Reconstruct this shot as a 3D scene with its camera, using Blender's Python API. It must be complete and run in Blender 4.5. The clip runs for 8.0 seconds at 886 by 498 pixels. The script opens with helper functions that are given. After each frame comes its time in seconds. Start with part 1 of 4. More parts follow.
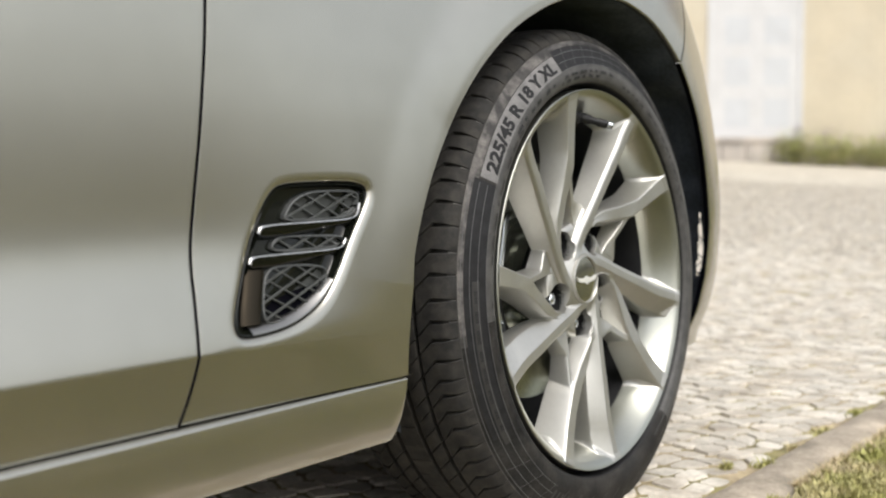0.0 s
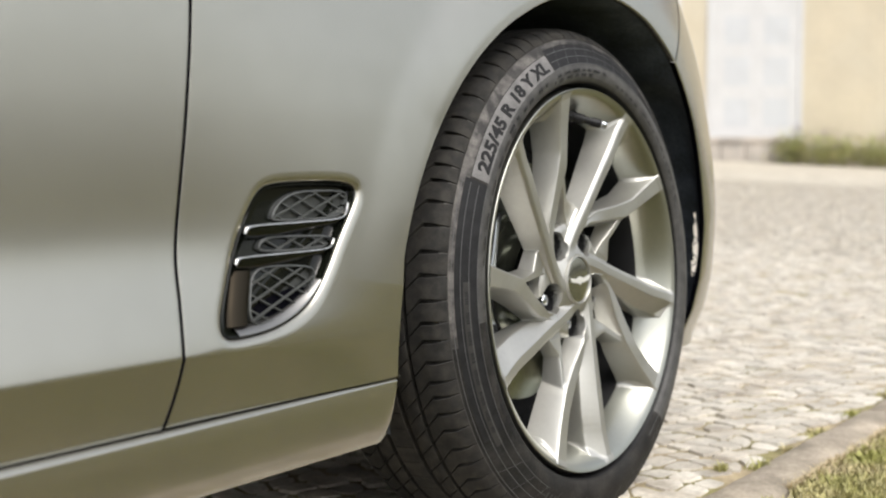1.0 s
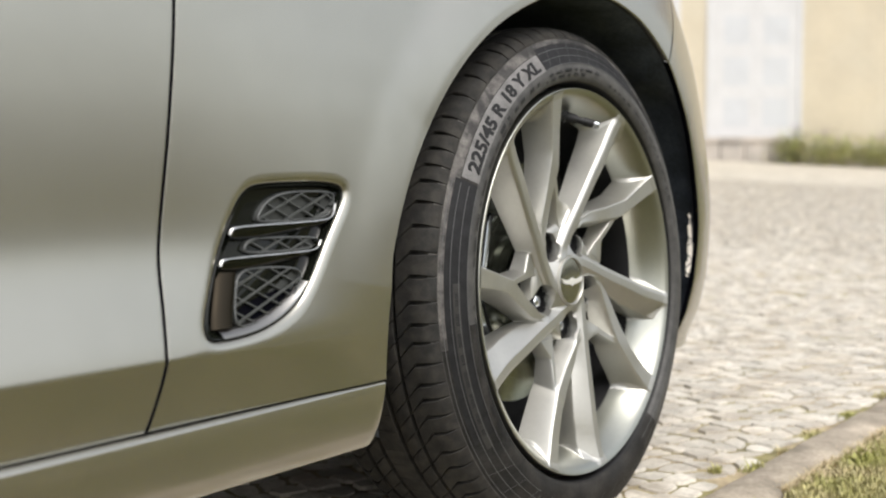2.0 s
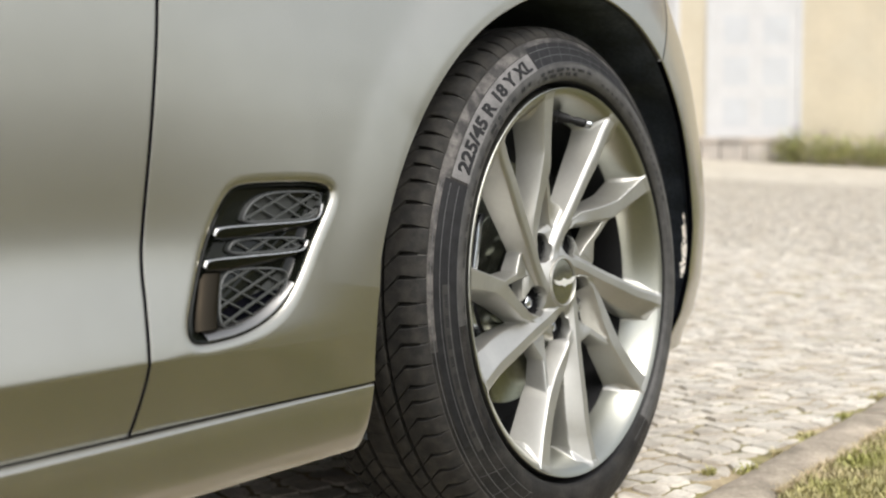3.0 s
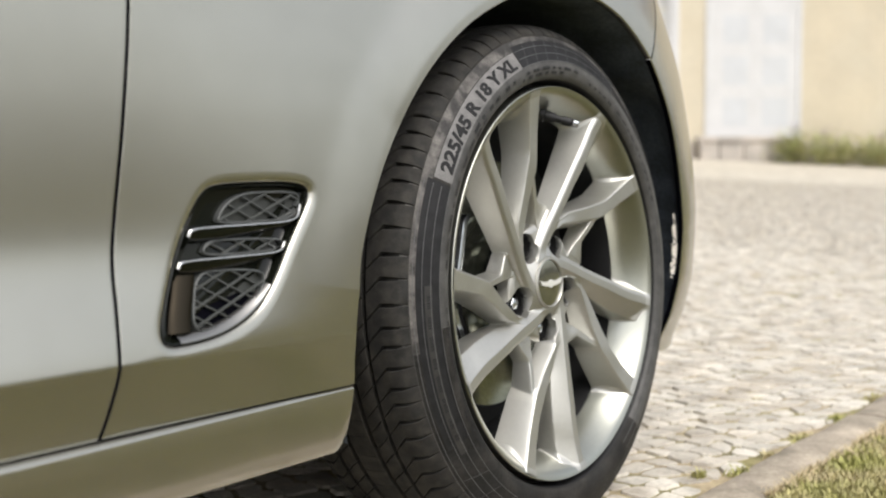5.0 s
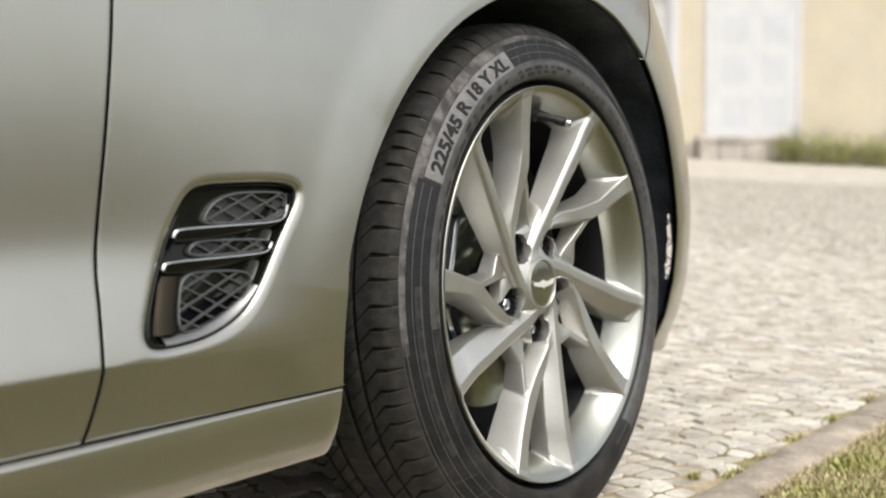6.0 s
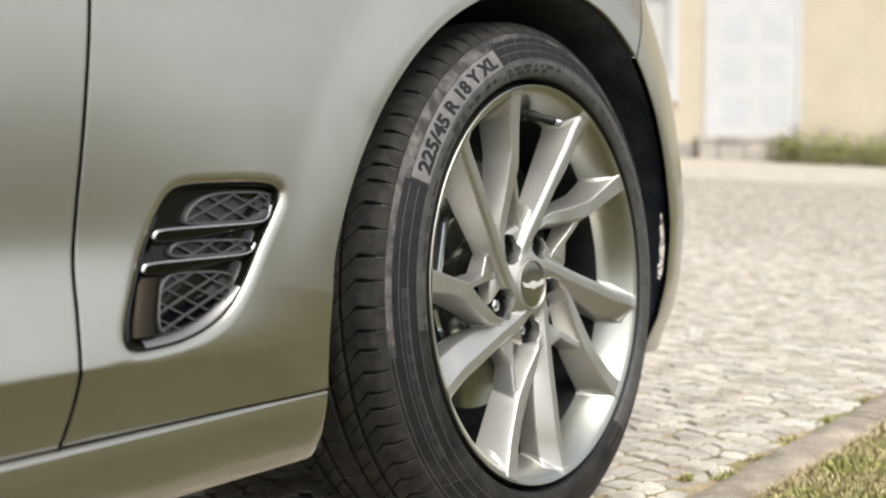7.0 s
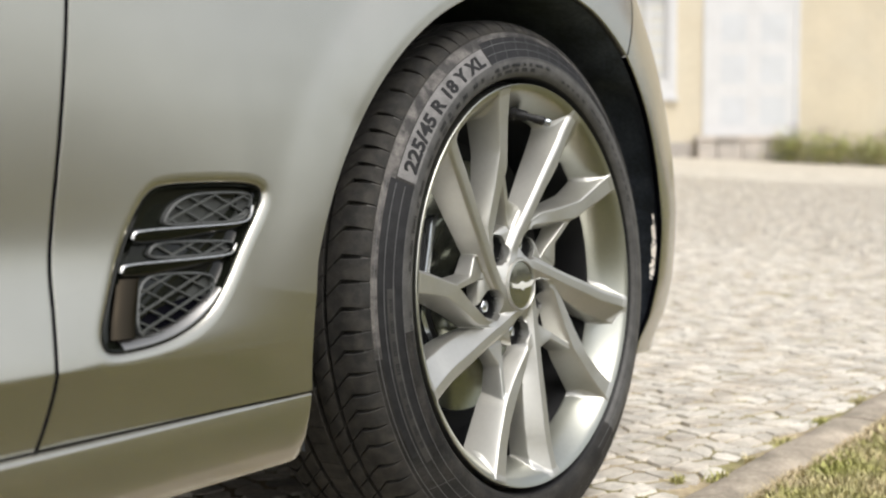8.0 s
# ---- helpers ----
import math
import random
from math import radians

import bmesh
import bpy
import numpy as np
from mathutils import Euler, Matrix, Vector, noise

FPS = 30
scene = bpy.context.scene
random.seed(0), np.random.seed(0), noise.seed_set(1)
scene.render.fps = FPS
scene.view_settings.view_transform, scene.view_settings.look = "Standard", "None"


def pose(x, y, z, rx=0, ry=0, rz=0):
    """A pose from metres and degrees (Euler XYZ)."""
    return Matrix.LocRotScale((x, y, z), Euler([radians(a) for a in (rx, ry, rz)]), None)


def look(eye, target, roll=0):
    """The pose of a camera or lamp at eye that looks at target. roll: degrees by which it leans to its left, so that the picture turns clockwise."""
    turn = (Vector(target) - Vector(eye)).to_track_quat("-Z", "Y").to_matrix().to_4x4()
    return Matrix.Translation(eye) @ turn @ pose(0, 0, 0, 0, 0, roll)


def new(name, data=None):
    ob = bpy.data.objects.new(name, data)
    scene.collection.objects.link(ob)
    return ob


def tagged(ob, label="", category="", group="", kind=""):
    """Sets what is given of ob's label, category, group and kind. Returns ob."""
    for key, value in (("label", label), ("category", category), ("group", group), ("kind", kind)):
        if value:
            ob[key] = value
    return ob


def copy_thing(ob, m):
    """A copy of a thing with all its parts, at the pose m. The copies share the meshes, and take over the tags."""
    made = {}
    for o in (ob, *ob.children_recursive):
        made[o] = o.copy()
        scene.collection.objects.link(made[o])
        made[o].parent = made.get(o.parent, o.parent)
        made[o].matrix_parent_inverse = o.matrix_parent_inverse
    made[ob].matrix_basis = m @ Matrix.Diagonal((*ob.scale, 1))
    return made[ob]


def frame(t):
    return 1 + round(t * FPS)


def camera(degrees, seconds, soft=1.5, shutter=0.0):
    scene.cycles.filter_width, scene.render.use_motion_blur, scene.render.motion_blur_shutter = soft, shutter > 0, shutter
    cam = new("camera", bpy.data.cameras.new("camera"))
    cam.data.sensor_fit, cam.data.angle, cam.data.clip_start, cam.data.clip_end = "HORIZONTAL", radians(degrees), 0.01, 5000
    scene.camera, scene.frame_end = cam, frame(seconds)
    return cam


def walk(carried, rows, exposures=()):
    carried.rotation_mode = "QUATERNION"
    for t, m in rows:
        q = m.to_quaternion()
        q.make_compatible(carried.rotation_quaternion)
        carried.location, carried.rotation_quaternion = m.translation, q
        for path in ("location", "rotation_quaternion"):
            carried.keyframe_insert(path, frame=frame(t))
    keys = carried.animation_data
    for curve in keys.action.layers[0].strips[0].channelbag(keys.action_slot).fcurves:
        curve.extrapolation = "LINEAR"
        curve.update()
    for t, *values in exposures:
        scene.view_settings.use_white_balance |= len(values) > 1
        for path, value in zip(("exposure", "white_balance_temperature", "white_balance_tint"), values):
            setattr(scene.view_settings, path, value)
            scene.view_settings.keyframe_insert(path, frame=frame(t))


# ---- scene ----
cam = camera(39.94, 8.0, soft=2.0)
cam.data.dof.use_dof = True
cam.data.dof.focus_distance = 1.33
cam.data.dof.aperture_fstop = 5.2
# seconds, place in metres, heading from +X towards +Y, tilt, lean in degrees
PATH = [
    (0, -1.3856, -0.7499, 0.4493, 35.810, -4.017, -0.141),
    (0.5, -1.3786, -0.7506, 0.4495, 35.803, -4.026, -0.122),
    (1, -1.3708, -0.7514, 0.4492, 35.799, -4.033, -0.109),
    (1.5, -1.3629, -0.7522, 0.4497, 35.798, -4.038, -0.100),
    (3, -1.3390, -0.7562, 0.4498, 35.809, -4.046, -0.099),
    (3.5, -1.3329, -0.7572, 0.4499, 35.815, -4.047, -0.105),
    (4, -1.3264, -0.7587, 0.4497, 35.821, -4.048, -0.114),
    (4.5, -1.3203, -0.7604, 0.4496, 35.827, -4.049, -0.124),
    (6, -1.2993, -0.7641, 0.4495, 35.840, -4.055, -0.160),
    (6.5, -1.2911, -0.7655, 0.4494, 35.841, -4.059, -0.172),
    (7, -1.2808, -0.7673, 0.4494, 35.839, -4.065, -0.183),
    (7.5, -1.2721, -0.7696, 0.4497, 35.834, -4.073, -0.193),
    (8, -1.2630, -0.7718, 0.4496, 35.826, -4.084, -0.202),
]
walk(cam, [(t, pose(x, y, z, 90 + tilt, 0, head - 90) @ pose(0, 0, 0, 0, 0, lean)) for t, x, y, z, head, tilt, lean in PATH],
     exposures=[(0.0, 0.56), (8.0, 0.56)])

# ---- light ----
world = bpy.data.worlds.new("overcast_sky")
scene.world = world
world.use_nodes = True
wn, wl = world.node_tree.nodes, world.node_tree.links
sky = wn.new("ShaderNodeTexSky")
sky.sky_type = "NISHITA"
sky.sun_disc = False
sky.sun_elevation, sky.sun_rotation = radians(52), radians(200)
sky.dust_density, sky.air_density = 4.0, 1.2
pale = wn.new("ShaderNodeHueSaturation")
pale.inputs["Saturation"].default_value = 0.34
wl.new(sky.outputs[0], pale.inputs["Color"])
wl.new(pale.outputs[0], wn["Background"].inputs["Color"])
wn["Background"].inputs["Strength"].default_value = 0.15
sun = new("sun", bpy.data.lights.new("sun", "SUN"))
sun.data.energy, sun.data.angle, sun.data.color = 1.15, radians(30), (1.0, 0.96, 0.90)
sun.matrix_world = look((-2.0, -5.0, 9.0), (0, 0, 0))


# ---- materials ----
def material(name, color, rough=0.5, metal=0.0, vary=0.0, scale=8.0, bump=0.0, bump_scale=60.0, coat=0.0, second=None,
             per_object=0.0, per_island=0.0, distance=0.002, spec=0.5, rough_vary=0.0):
    """A node material: base colour with stains at two scales, optional second colour, bump, and variation between pieces."""
    m = bpy.data.materials.new(name)
    m.use_nodes = True
    n, l = m.node_tree.nodes, m.node_tree.links
    b = n["Principled BSDF"]
    b.inputs["Roughness"].default_value = rough
    b.inputs["Metallic"].default_value = metal
    b.inputs["Coat Weight"].default_value = coat
    b.inputs["Coat Roughness"].default_value = 0.08
    b.inputs["Specular IOR Level"].default_value = spec
    co = n.new("ShaderNodeTexCoord")
    base = n.new("ShaderNodeRGB")
    base.outputs[0].default_value = (*color, 1)
    out = base.outputs[0]

    def noisy(s, detail=6.0):
        t = n.new("ShaderNodeTexNoise")
        t.inputs["Scale"].default_value, t.inputs["Detail"].default_value = s, detail
        l.new(co.outputs["Object"], t.inputs["Vector"])
        return t.outputs["Fac"]

    def ramp(fac, lo, hi, a=0.35, z=0.65):
        t = n.new("ShaderNodeMapRange")
        t.inputs["From Min"].default_value, t.inputs["From Max"].default_value = a, z
        t.inputs["To Min"].default_value, t.inputs["To Max"].default_value = lo, hi
        l.new(fac, t.inputs["Value"])
        return t.outputs[0]

    def times(col, fac):
        t = n.new("ShaderNodeMix")
        t.data_type, t.blend_type = "RGBA", "MULTIPLY"
        t.inputs["Factor"].default_value = 1.0
        l.new(col, t.inputs["A"])
        l.new(fac, t.inputs["B"])
        return t.outputs["Result"]

    if second:
        t = n.new("ShaderNodeMix")
        t.data_type = "RGBA"
        l.new(ramp(noisy(scale * 0.7), 0.0, 1.0, 0.42, 0.62), t.inputs["Factor"])
        l.new(out, t.inputs["A"])
        t.inputs["B"].default_value = (*second, 1)
        out = t.outputs["Result"]
    if vary:
        out = times(out, ramp(noisy(scale), 1 - vary, 1 + vary))
        out = times(out, ramp(noisy(scale * 9), 1 - vary * 0.6, 1 + vary * 0.6))
    if per_object:
        t = n.new("ShaderNodeObjectInfo")
        out = times(out, ramp(t.outputs["Random"], 1 - per_object, 1 + per_object, 0, 1))
    if per_island:
        t = n.new("ShaderNodeNewGeometry")
        out = times(out, ramp(t.outputs["Random Per Island"], 1 - per_island, 1 + per_island, 0, 1))
    l.new(out, b.inputs["Base Color"])
    if rough_vary:
        l.new(ramp(noisy(scale * 2.3), rough - rough_vary, rough + rough_vary), b.inputs["Roughness"])
    if bump:
        t = n.new("ShaderNodeBump")
        t.inputs["Strength"].default_value, t.inputs["Distance"].default_value = bump, distance
        l.new(noisy(bump_scale, 9.0), t.inputs["Height"])
        l.new(t.outputs[0], b.inputs["Normal"])
    return m


PAINT = material("champagne_paint", (0.458, 0.446, 0.396), 0.25, 0.92, vary=0.02, scale=3, coat=0.15)
GAP = material("panel_gap", (0.004, 0.004, 0.006), 0.9, spec=0.0)
ALLOY = material("alloy_silver", (0.505, 0.500, 0.470), 0.45, 0.93, coat=0.1, vary=0.03, scale=20, bump=0.05, bump_scale=900, distance=0.0004)
ALLOY_BARREL = material("alloy_silver_gloss", (0.415, 0.420, 0.375), 0.30, 0.96, vary=0.03, scale=20)
RUBBER = material("tyre_rubber", (0.018, 0.0176, 0.0168), 0.75, vary=0.3, scale=30, bump=0.35, bump_scale=500, distance=0.0006, second=(0.029, 0.027, 0.0245), spec=0.18)
# scuffs, with the sky light on the upper shoulder mixed into the colour
RUBBER_SCUFF_LIT = material("tyre_shoulder_scuffed_lit", (0.036, 0.034, 0.033), 0.65, vary=0.3, scale=75, bump=0.4, bump_scale=500, distance=0.0006, second=(0.13, 0.121, 0.113), spec=0.35)
RUBBER_PALE = material("tyre_rubber_scuffed", (0.145, 0.140, 0.137), 0.6, vary=0.22, scale=60, bump=0.2, bump_scale=700, distance=0.0004)
# dusty bead rubber, lightened for the sky light that falls on it
RUBBER_BEAD_LIT = material("tyre_rubber_bead_lit", (0.062, 0.060, 0.057), 0.6, vary=0.25, scale=60, bump=0.2, bump_scale=600, distance=0.0004)
RUBBER_TEXT = material("tyre_rubber_letter", (0.016, 0.016, 0.017), 0.6, vary=0.2, scale=80, spec=0.2)
RUBBER_DIM = material("tyre_rubber_lettering", (0.034, 0.033, 0.031), 0.6, vary=0.2, scale=60, spec=0.3)
RUBBER_MID = material("tyre_rubber_raised", (0.090, 0.090, 0.092), 0.5, vary=0.2, scale=60)
# also painted shade on the inner barrel, nut pockets and rim groove
BLACK = material("black_plastic_and_shade", (0.006, 0.006, 0.007), 0.6, vary=0.2, scale=30)
LINER = material("arch_liner_felt", (0.060, 0.072, 0.090), 0.95, vary=0.3, scale=20, bump=0.3, bump_scale=300)
GLOSS = material("gloss_black", (0.006, 0.007, 0.005), 0.07, 0.0, spec=0.32)
LEDGE = material("satin_chrome", (0.30, 0.295, 0.285), 0.34, 1.0)
SMOKED = material("smoked_chrome", (0.040, 0.033, 0.024), 0.10, 1.0)
TREAD = material("tread_rubber", (0.026, 0.0252, 0.0238), 0.8, spec=0.25, vary=0.18, scale=90, bump=0.4, bump_scale=400, distance=0.0006, second=(0.040, 0.0372, 0.033))
DARK_CHROME = material("dark_chrome", (0.58, 0.57, 0.56), 0.13, 1.0)
VENT_GREY = material("vent_backing", (0.034, 0.036, 0.033), 0.35, vary=0.1, scale=60)
MESH = material("grille_grey", (0.095, 0.100, 0.098), 0.42, 0.4)
STEEL = material("brake_steel", (0.46, 0.48, 0.50), 0.22, 0.9, vary=0.15, scale=40)
DISC = material("brake_disc_face", (0.30, 0.31, 0.26), 0.16, 0.9, vary=0.2, scale=30)
BADGE = material("badge_silver", (0.78, 0.78, 0.75), 0.3, 0.35)
CAPM = material("cap_mirror", (0.30, 0.30, 0.25), 0.12, 0.9, coat=0.5)
STONE = material("pale_cobble", (0.535, 0.50, 0.437), 0.85, vary=0.2, scale=14, bump=0.5, bump_scale=90, distance=0.003, second=(0.43, 0.385, 0.32), per_object=0.13, per_island=0.0)
STONE_FAR = material("pale_cobble_far", (0.535, 0.50, 0.437), 0.85, vary=0.2, scale=14, bump=0.5, bump_scale=90, distance=0.003, second=(0.43, 0.385, 0.32), per_island=0.13)
JOINT = material("mossy_joint", (0.31, 0.25, 0.16), 0.95, vary=0.3, scale=10, bump=0.6, bump_scale=150, second=(0.22, 0.195, 0.085))
PAVE_FAR = material("pale_paving_far", (0.52, 0.477, 0.40), 0.9, vary=0.12, scale=6, second=(0.42, 0.38, 0.31))
KERB = material("weathered_kerb", (0.37, 0.315, 0.25), 0.9, vary=0.22, scale=16, bump=0.7, bump_scale=110, distance=0.003, second=(0.29, 0.25, 0.195))
SOIL = material("lawn_soil", (0.10, 0.096, 0.034), 0.95, vary=0.3, scale=12, bump=0.6, bump_scale=80, second=(0.10, 0.088, 0.040))
GRASS = material("grass_blade", (0.34, 0.335, 0.10), 0.6, per_island=0.35, second=(0.50, 0.43, 0.24), scale=9)
STRAW = material("dry_straw", (0.52, 0.43, 0.27), 0.7, per_island=0.3)
LEAF = material("shrub_leaf", (0.36, 0.38, 0.14), 0.6, per_island=0.3, second=(0.46, 0.42, 0.20), scale=4)
DARK_LEAF = material("hedge_leaf", (0.05, 0.075, 0.025), 0.6, per_island=0.4)
FLOWER = material("mauve_flower", (0.35, 0.25, 0.38), 0.7, per_island=0.2)
PLASTER = material("yellow_plaster", (0.57, 0.505, 0.385), 0.9, vary=0.05, scale=1.2, bump=0.2, bump_scale=40, second=(0.57, 0.515, 0.405))
WHITE = material("white_paint", (0.60, 0.60, 0.605), 0.5, vary=0.03, scale=3)
WHITE_GREY = material("white_paint_panel", (0.55, 0.565, 0.585), 0.5, vary=0.03, scale=3)
PLINTH = material("grey_stone", (0.52, 0.47, 0.42), 0.9, vary=0.2, scale=3, bump=0.5, bump_scale=30, second=(0.38, 0.35, 0.32))
GLASS = material("window_glass", (0.58, 0.57, 0.53), 0.3, 0.0, vary=0.04, scale=4)
ROOF = material("roof_tile", (0.30, 0.14, 0.08), 0.85, vary=0.2, scale=3)


# ---- mesh helpers ----
def mesh_of(name, verts, faces, mats, smooth=True, angle=35, indices=None):
    me = bpy.data.meshes.new(name)
    me.from_pydata([tuple(v) for v in verts], [], [tuple(f) for f in faces])
    for m in mats if isinstance(mats, (list, tuple)) else [mats]:
        me.materials.append(m)
    if indices is not None:
        me.polygons.foreach_set("material_index", indices)
    me.validate()
    bm = bmesh.new()
    bm.from_mesh(me)
    bmesh.ops.recalc_face_normals(bm, faces=bm.faces)
    bm.to_mesh(me)
    bm.free()
    if smooth:
        me.polygons.foreach_set("use_smooth", [True] * len(me.polygons))
        me.set_sharp_from_angle(angle=radians(angle))
    me.update()
    return me


def part(name, me, parent, label="", m=None):
    ob = new(name, me)
    ob.parent = parent
    if m is not None:
        ob.matrix_basis = m
    return tagged(ob, label) if label else ob


def bevelled(me, width, segments=2, angle=30):
    """Rounds the sharp edges of a mesh."""
    bm = bmesh.new()
    bm.from_mesh(me)
    edges = [e for e in bm.edges if len(e.link_faces) == 2 and e.calc_face_angle(0) > radians(angle)]
    bmesh.ops.bevel(bm, geom=edges, offset=width, segments=segments, profile=0.5, affect="EDGES", clamp_overlap=True)
    bm.to_mesh(me)
    bm.free()
    me.polygons.foreach_set("use_smooth", [True] * len(me.polygons))
    me.set_sharp_from_angle(angle=radians(20))
    return me


def box(name, lo, hi, mat, bevel=0.0):
    (a, b, c), (d, e, f) = lo, hi
    v = [(a, b, c), (d, b, c), (d, e, c), (a, e, c), (a, b, f), (d, b, f), (d, e, f), (a, e, f)]
    me = mesh_of(name, v, [(3, 2, 1, 0), (4, 5, 6, 7), (0, 1, 5, 4), (1, 2, 6, 5), (2, 3, 7, 6), (3, 0, 4, 7)], mat, smooth=False)
    return bevelled(me, bevel) if bevel else me


def grid(name, rows, mats, closed=False, angle=35, caps=False):
    """A sheet from rows of points of one length; closed: each row is a ring."""
    n = len(rows[0])
    verts = [p for r in rows for p in r]
    faces = []
    for i in range(len(rows) - 1):
        for j in range(n if closed else n - 1):
            k = (j + 1) % n
            faces.append((i * n + j, i * n + k, (i + 1) * n + k, (i + 1) * n + j))
    if caps:
        faces += [tuple(range(n)), tuple(range((len(rows) - 1) * n, len(rows) * n))]
    return mesh_of(name, verts, faces, mats, angle=angle)


def lathe(name, profile, mats, steps=180, angle=35, a0=0.0, a1=360.0, closed_profile=False):
    """Turns a profile of (radius, depth) round the wheel's axle, which is the local y axis."""
    full = abs(a1 - a0 - 360) < 1e-6
    rows = []
    for r, w in profile + ([profile[0]] if closed_profile else []):
        rows.append([(r * math.cos(t), w, r * math.sin(t)) for t in (radians(a0 + (a1 - a0) * i / steps) for i in range(steps if full else steps + 1))])
    return grid(name, rows, mats, closed=full, angle=angle)


def lerp(table, x):
    xs = [a for a, _ in table]
    return float(np.interp(x, xs, [b for _, b in table]))


def smoothed(points, times=3, closed=True):
    """Rounds a polygon by cutting its corners."""
    for _ in range(times):
        out = []
        for i in range(len(points) if closed else len(points) - 1):
            p, q = points[i], points[(i + 1) % len(points)]
            out += [(0.75 * p[0] + 0.25 * q[0], 0.75 * p[1] + 0.25 * q[1]), (0.25 * p[0] + 0.75 * q[0], 0.25 * p[1] + 0.75 * q[1])]
        points = out if closed else [points[0]] + out + [points[-1]]
    return points


def joined(meshes, name, mats=None, angle=35):
    """One mesh from several that share their materials."""
    bm = bmesh.new()
    for me in meshes:
        bm.from_mesh(me)
    out = bpy.data.meshes.new(name)
    bm.to_mesh(out)
    bm.free()
    for m in mats or meshes[0].materials:
        out.materials.append(m)
    out.polygons.foreach_set("use_smooth", [True] * len(out.polygons))
    out.set_sharp_from_angle(angle=radians(angle))
    return out


# ---- ground ----
VIEW = radians(35.8)


def depth_side(x, y):
    """Metres ahead of and to the right of the place where the camera stands, along its heading."""
    x, y = x + 1.32, y + 0.76
    return x * math.cos(VIEW) + y * math.sin(VIEW), x * math.sin(VIEW) - y * math.cos(VIEW)


def from_depth(s, r):
    return s * math.cos(VIEW) + r * math.sin(VIEW) - 1.32, s * math.sin(VIEW) - r * math.cos(VIEW) - 0.76


def rise(x, y):
    """The yard is level round the car and rises gently towards the house."""
    s, r = depth_side(x, y)
    k = min(max(0.0, s - 4.0) / 16.0, 1.4) ** 1.4
    return k * (0.68 - 0.046 * min(max(r, -4.0), 12.0))


KERB_Y0, KERB_Y1 = -0.168, -0.090
rng = random.Random(4)

ground_xs = sorted({round(v, 3) for v in [-2500, -600, -150, -60, -30, -15, -8, -5, *[i * 0.5 for i in range(-6, 7)], *range(4, 30), 35, 45, 60, 100, 300, 1000, 2500]})
ground_ys = sorted({round(v, 3) for v in [-2500, -600, -150, -60, -30, -15, -8, -4, -2, -1, -0.5, KERB_Y0, KERB_Y1, *[i * 0.5 for i in range(0, 7)], *range(4, 24), 30, 60, 150, 600, 2500]})
rows = []
for gx in ground_xs:
    rows.append([(gx, gy, rise(gx, gy) - (0.012 if gy < KERB_Y1 - 0.001 else 0.0028)) for gy in ground_ys])
ground = new("ground", grid("ground", rows, [JOINT, SOIL, PAVE_FAR]))
for p in ground.data.polygons:
    p.material_index = 1 if p.center.y < KERB_Y0 + 0.02 else 0 if -3.2 < p.center.x < 11.5 and p.center.y < 0.62 * p.center.x + 2.4 else 2 if -60 < p.center.x < 60 and p.center.y < 60 else 1
tagged(ground, "earth with sandy mossy joints and lawn soil under the yard", "ground", kind="structure")


def stone_mesh(name, corners, z0, height):
    """A worn stone: a jittered outline with a rounded shoulder and a slightly domed top."""
    pts = []
    for i in range(4):
        (a, b), (c, d) = corners[i], corners[(i + 1) % 4]
        q, w = rng.uniform(0.10, 0.2), rng.uniform(-0.03, 0.03)
        pts += [(a + (c - a) * q, b + (d - b) * q), (a + (c - a) * 0.5 + (d - b) * w, b + (d - b) * 0.5 - (c - a) * w), (c - (c - a) * q, d - (d - b) * q)]
    cx, cy = sum(p[0] for p in pts) / len(pts), sum(p[1] for p in pts) / len(pts)
    n = len(pts)
    tx, ty = rng.uniform(-3, 3), rng.uniform(-3, 3)
    v = [(x, y, z0 - 0.02) for x, y in pts] + [(x, y, z0 + height * 0.6) for x, y in pts]
    v += [(cx + (x - cx) * 0.91, cy + (y - cy) * 0.91, z0 + height * (0.97 + tx * (x - cx) + ty * (y - cy))) for x, y in pts] + [(cx, cy, z0 + height * rng.uniform(0.95, 1.03))]
    f = []
    for ring in (0, 1):
        f += [(ring * n + i, ring * n + (i + 1) % n, (ring + 1) * n + (i + 1) % n, (ring + 1) * n + i) for i in range(n)]
    f += [(2 * n + i, 2 * n + (i + 1) % n, 3 * n) for i in range(n)]
    return v, f


def plain_stone(corners, z0, height):
    """A stone for the parts of the yard that lie far off."""
    cx, cy = sum(p[0] for p in corners) / 4, sum(p[1] for p in corners) / 4
    v = [(x, y, z0 - 0.01) for x, y in corners] + [(cx + (x - cx) * 0.9, cy + (y - cy) * 0.9, z0 + height) for x, y in corners]
    return v, [(0, 1, 5, 4), (1, 2, 6, 5), (2, 3, 7, 6), (3, 0, 4, 7), (4, 5, 6, 7)]


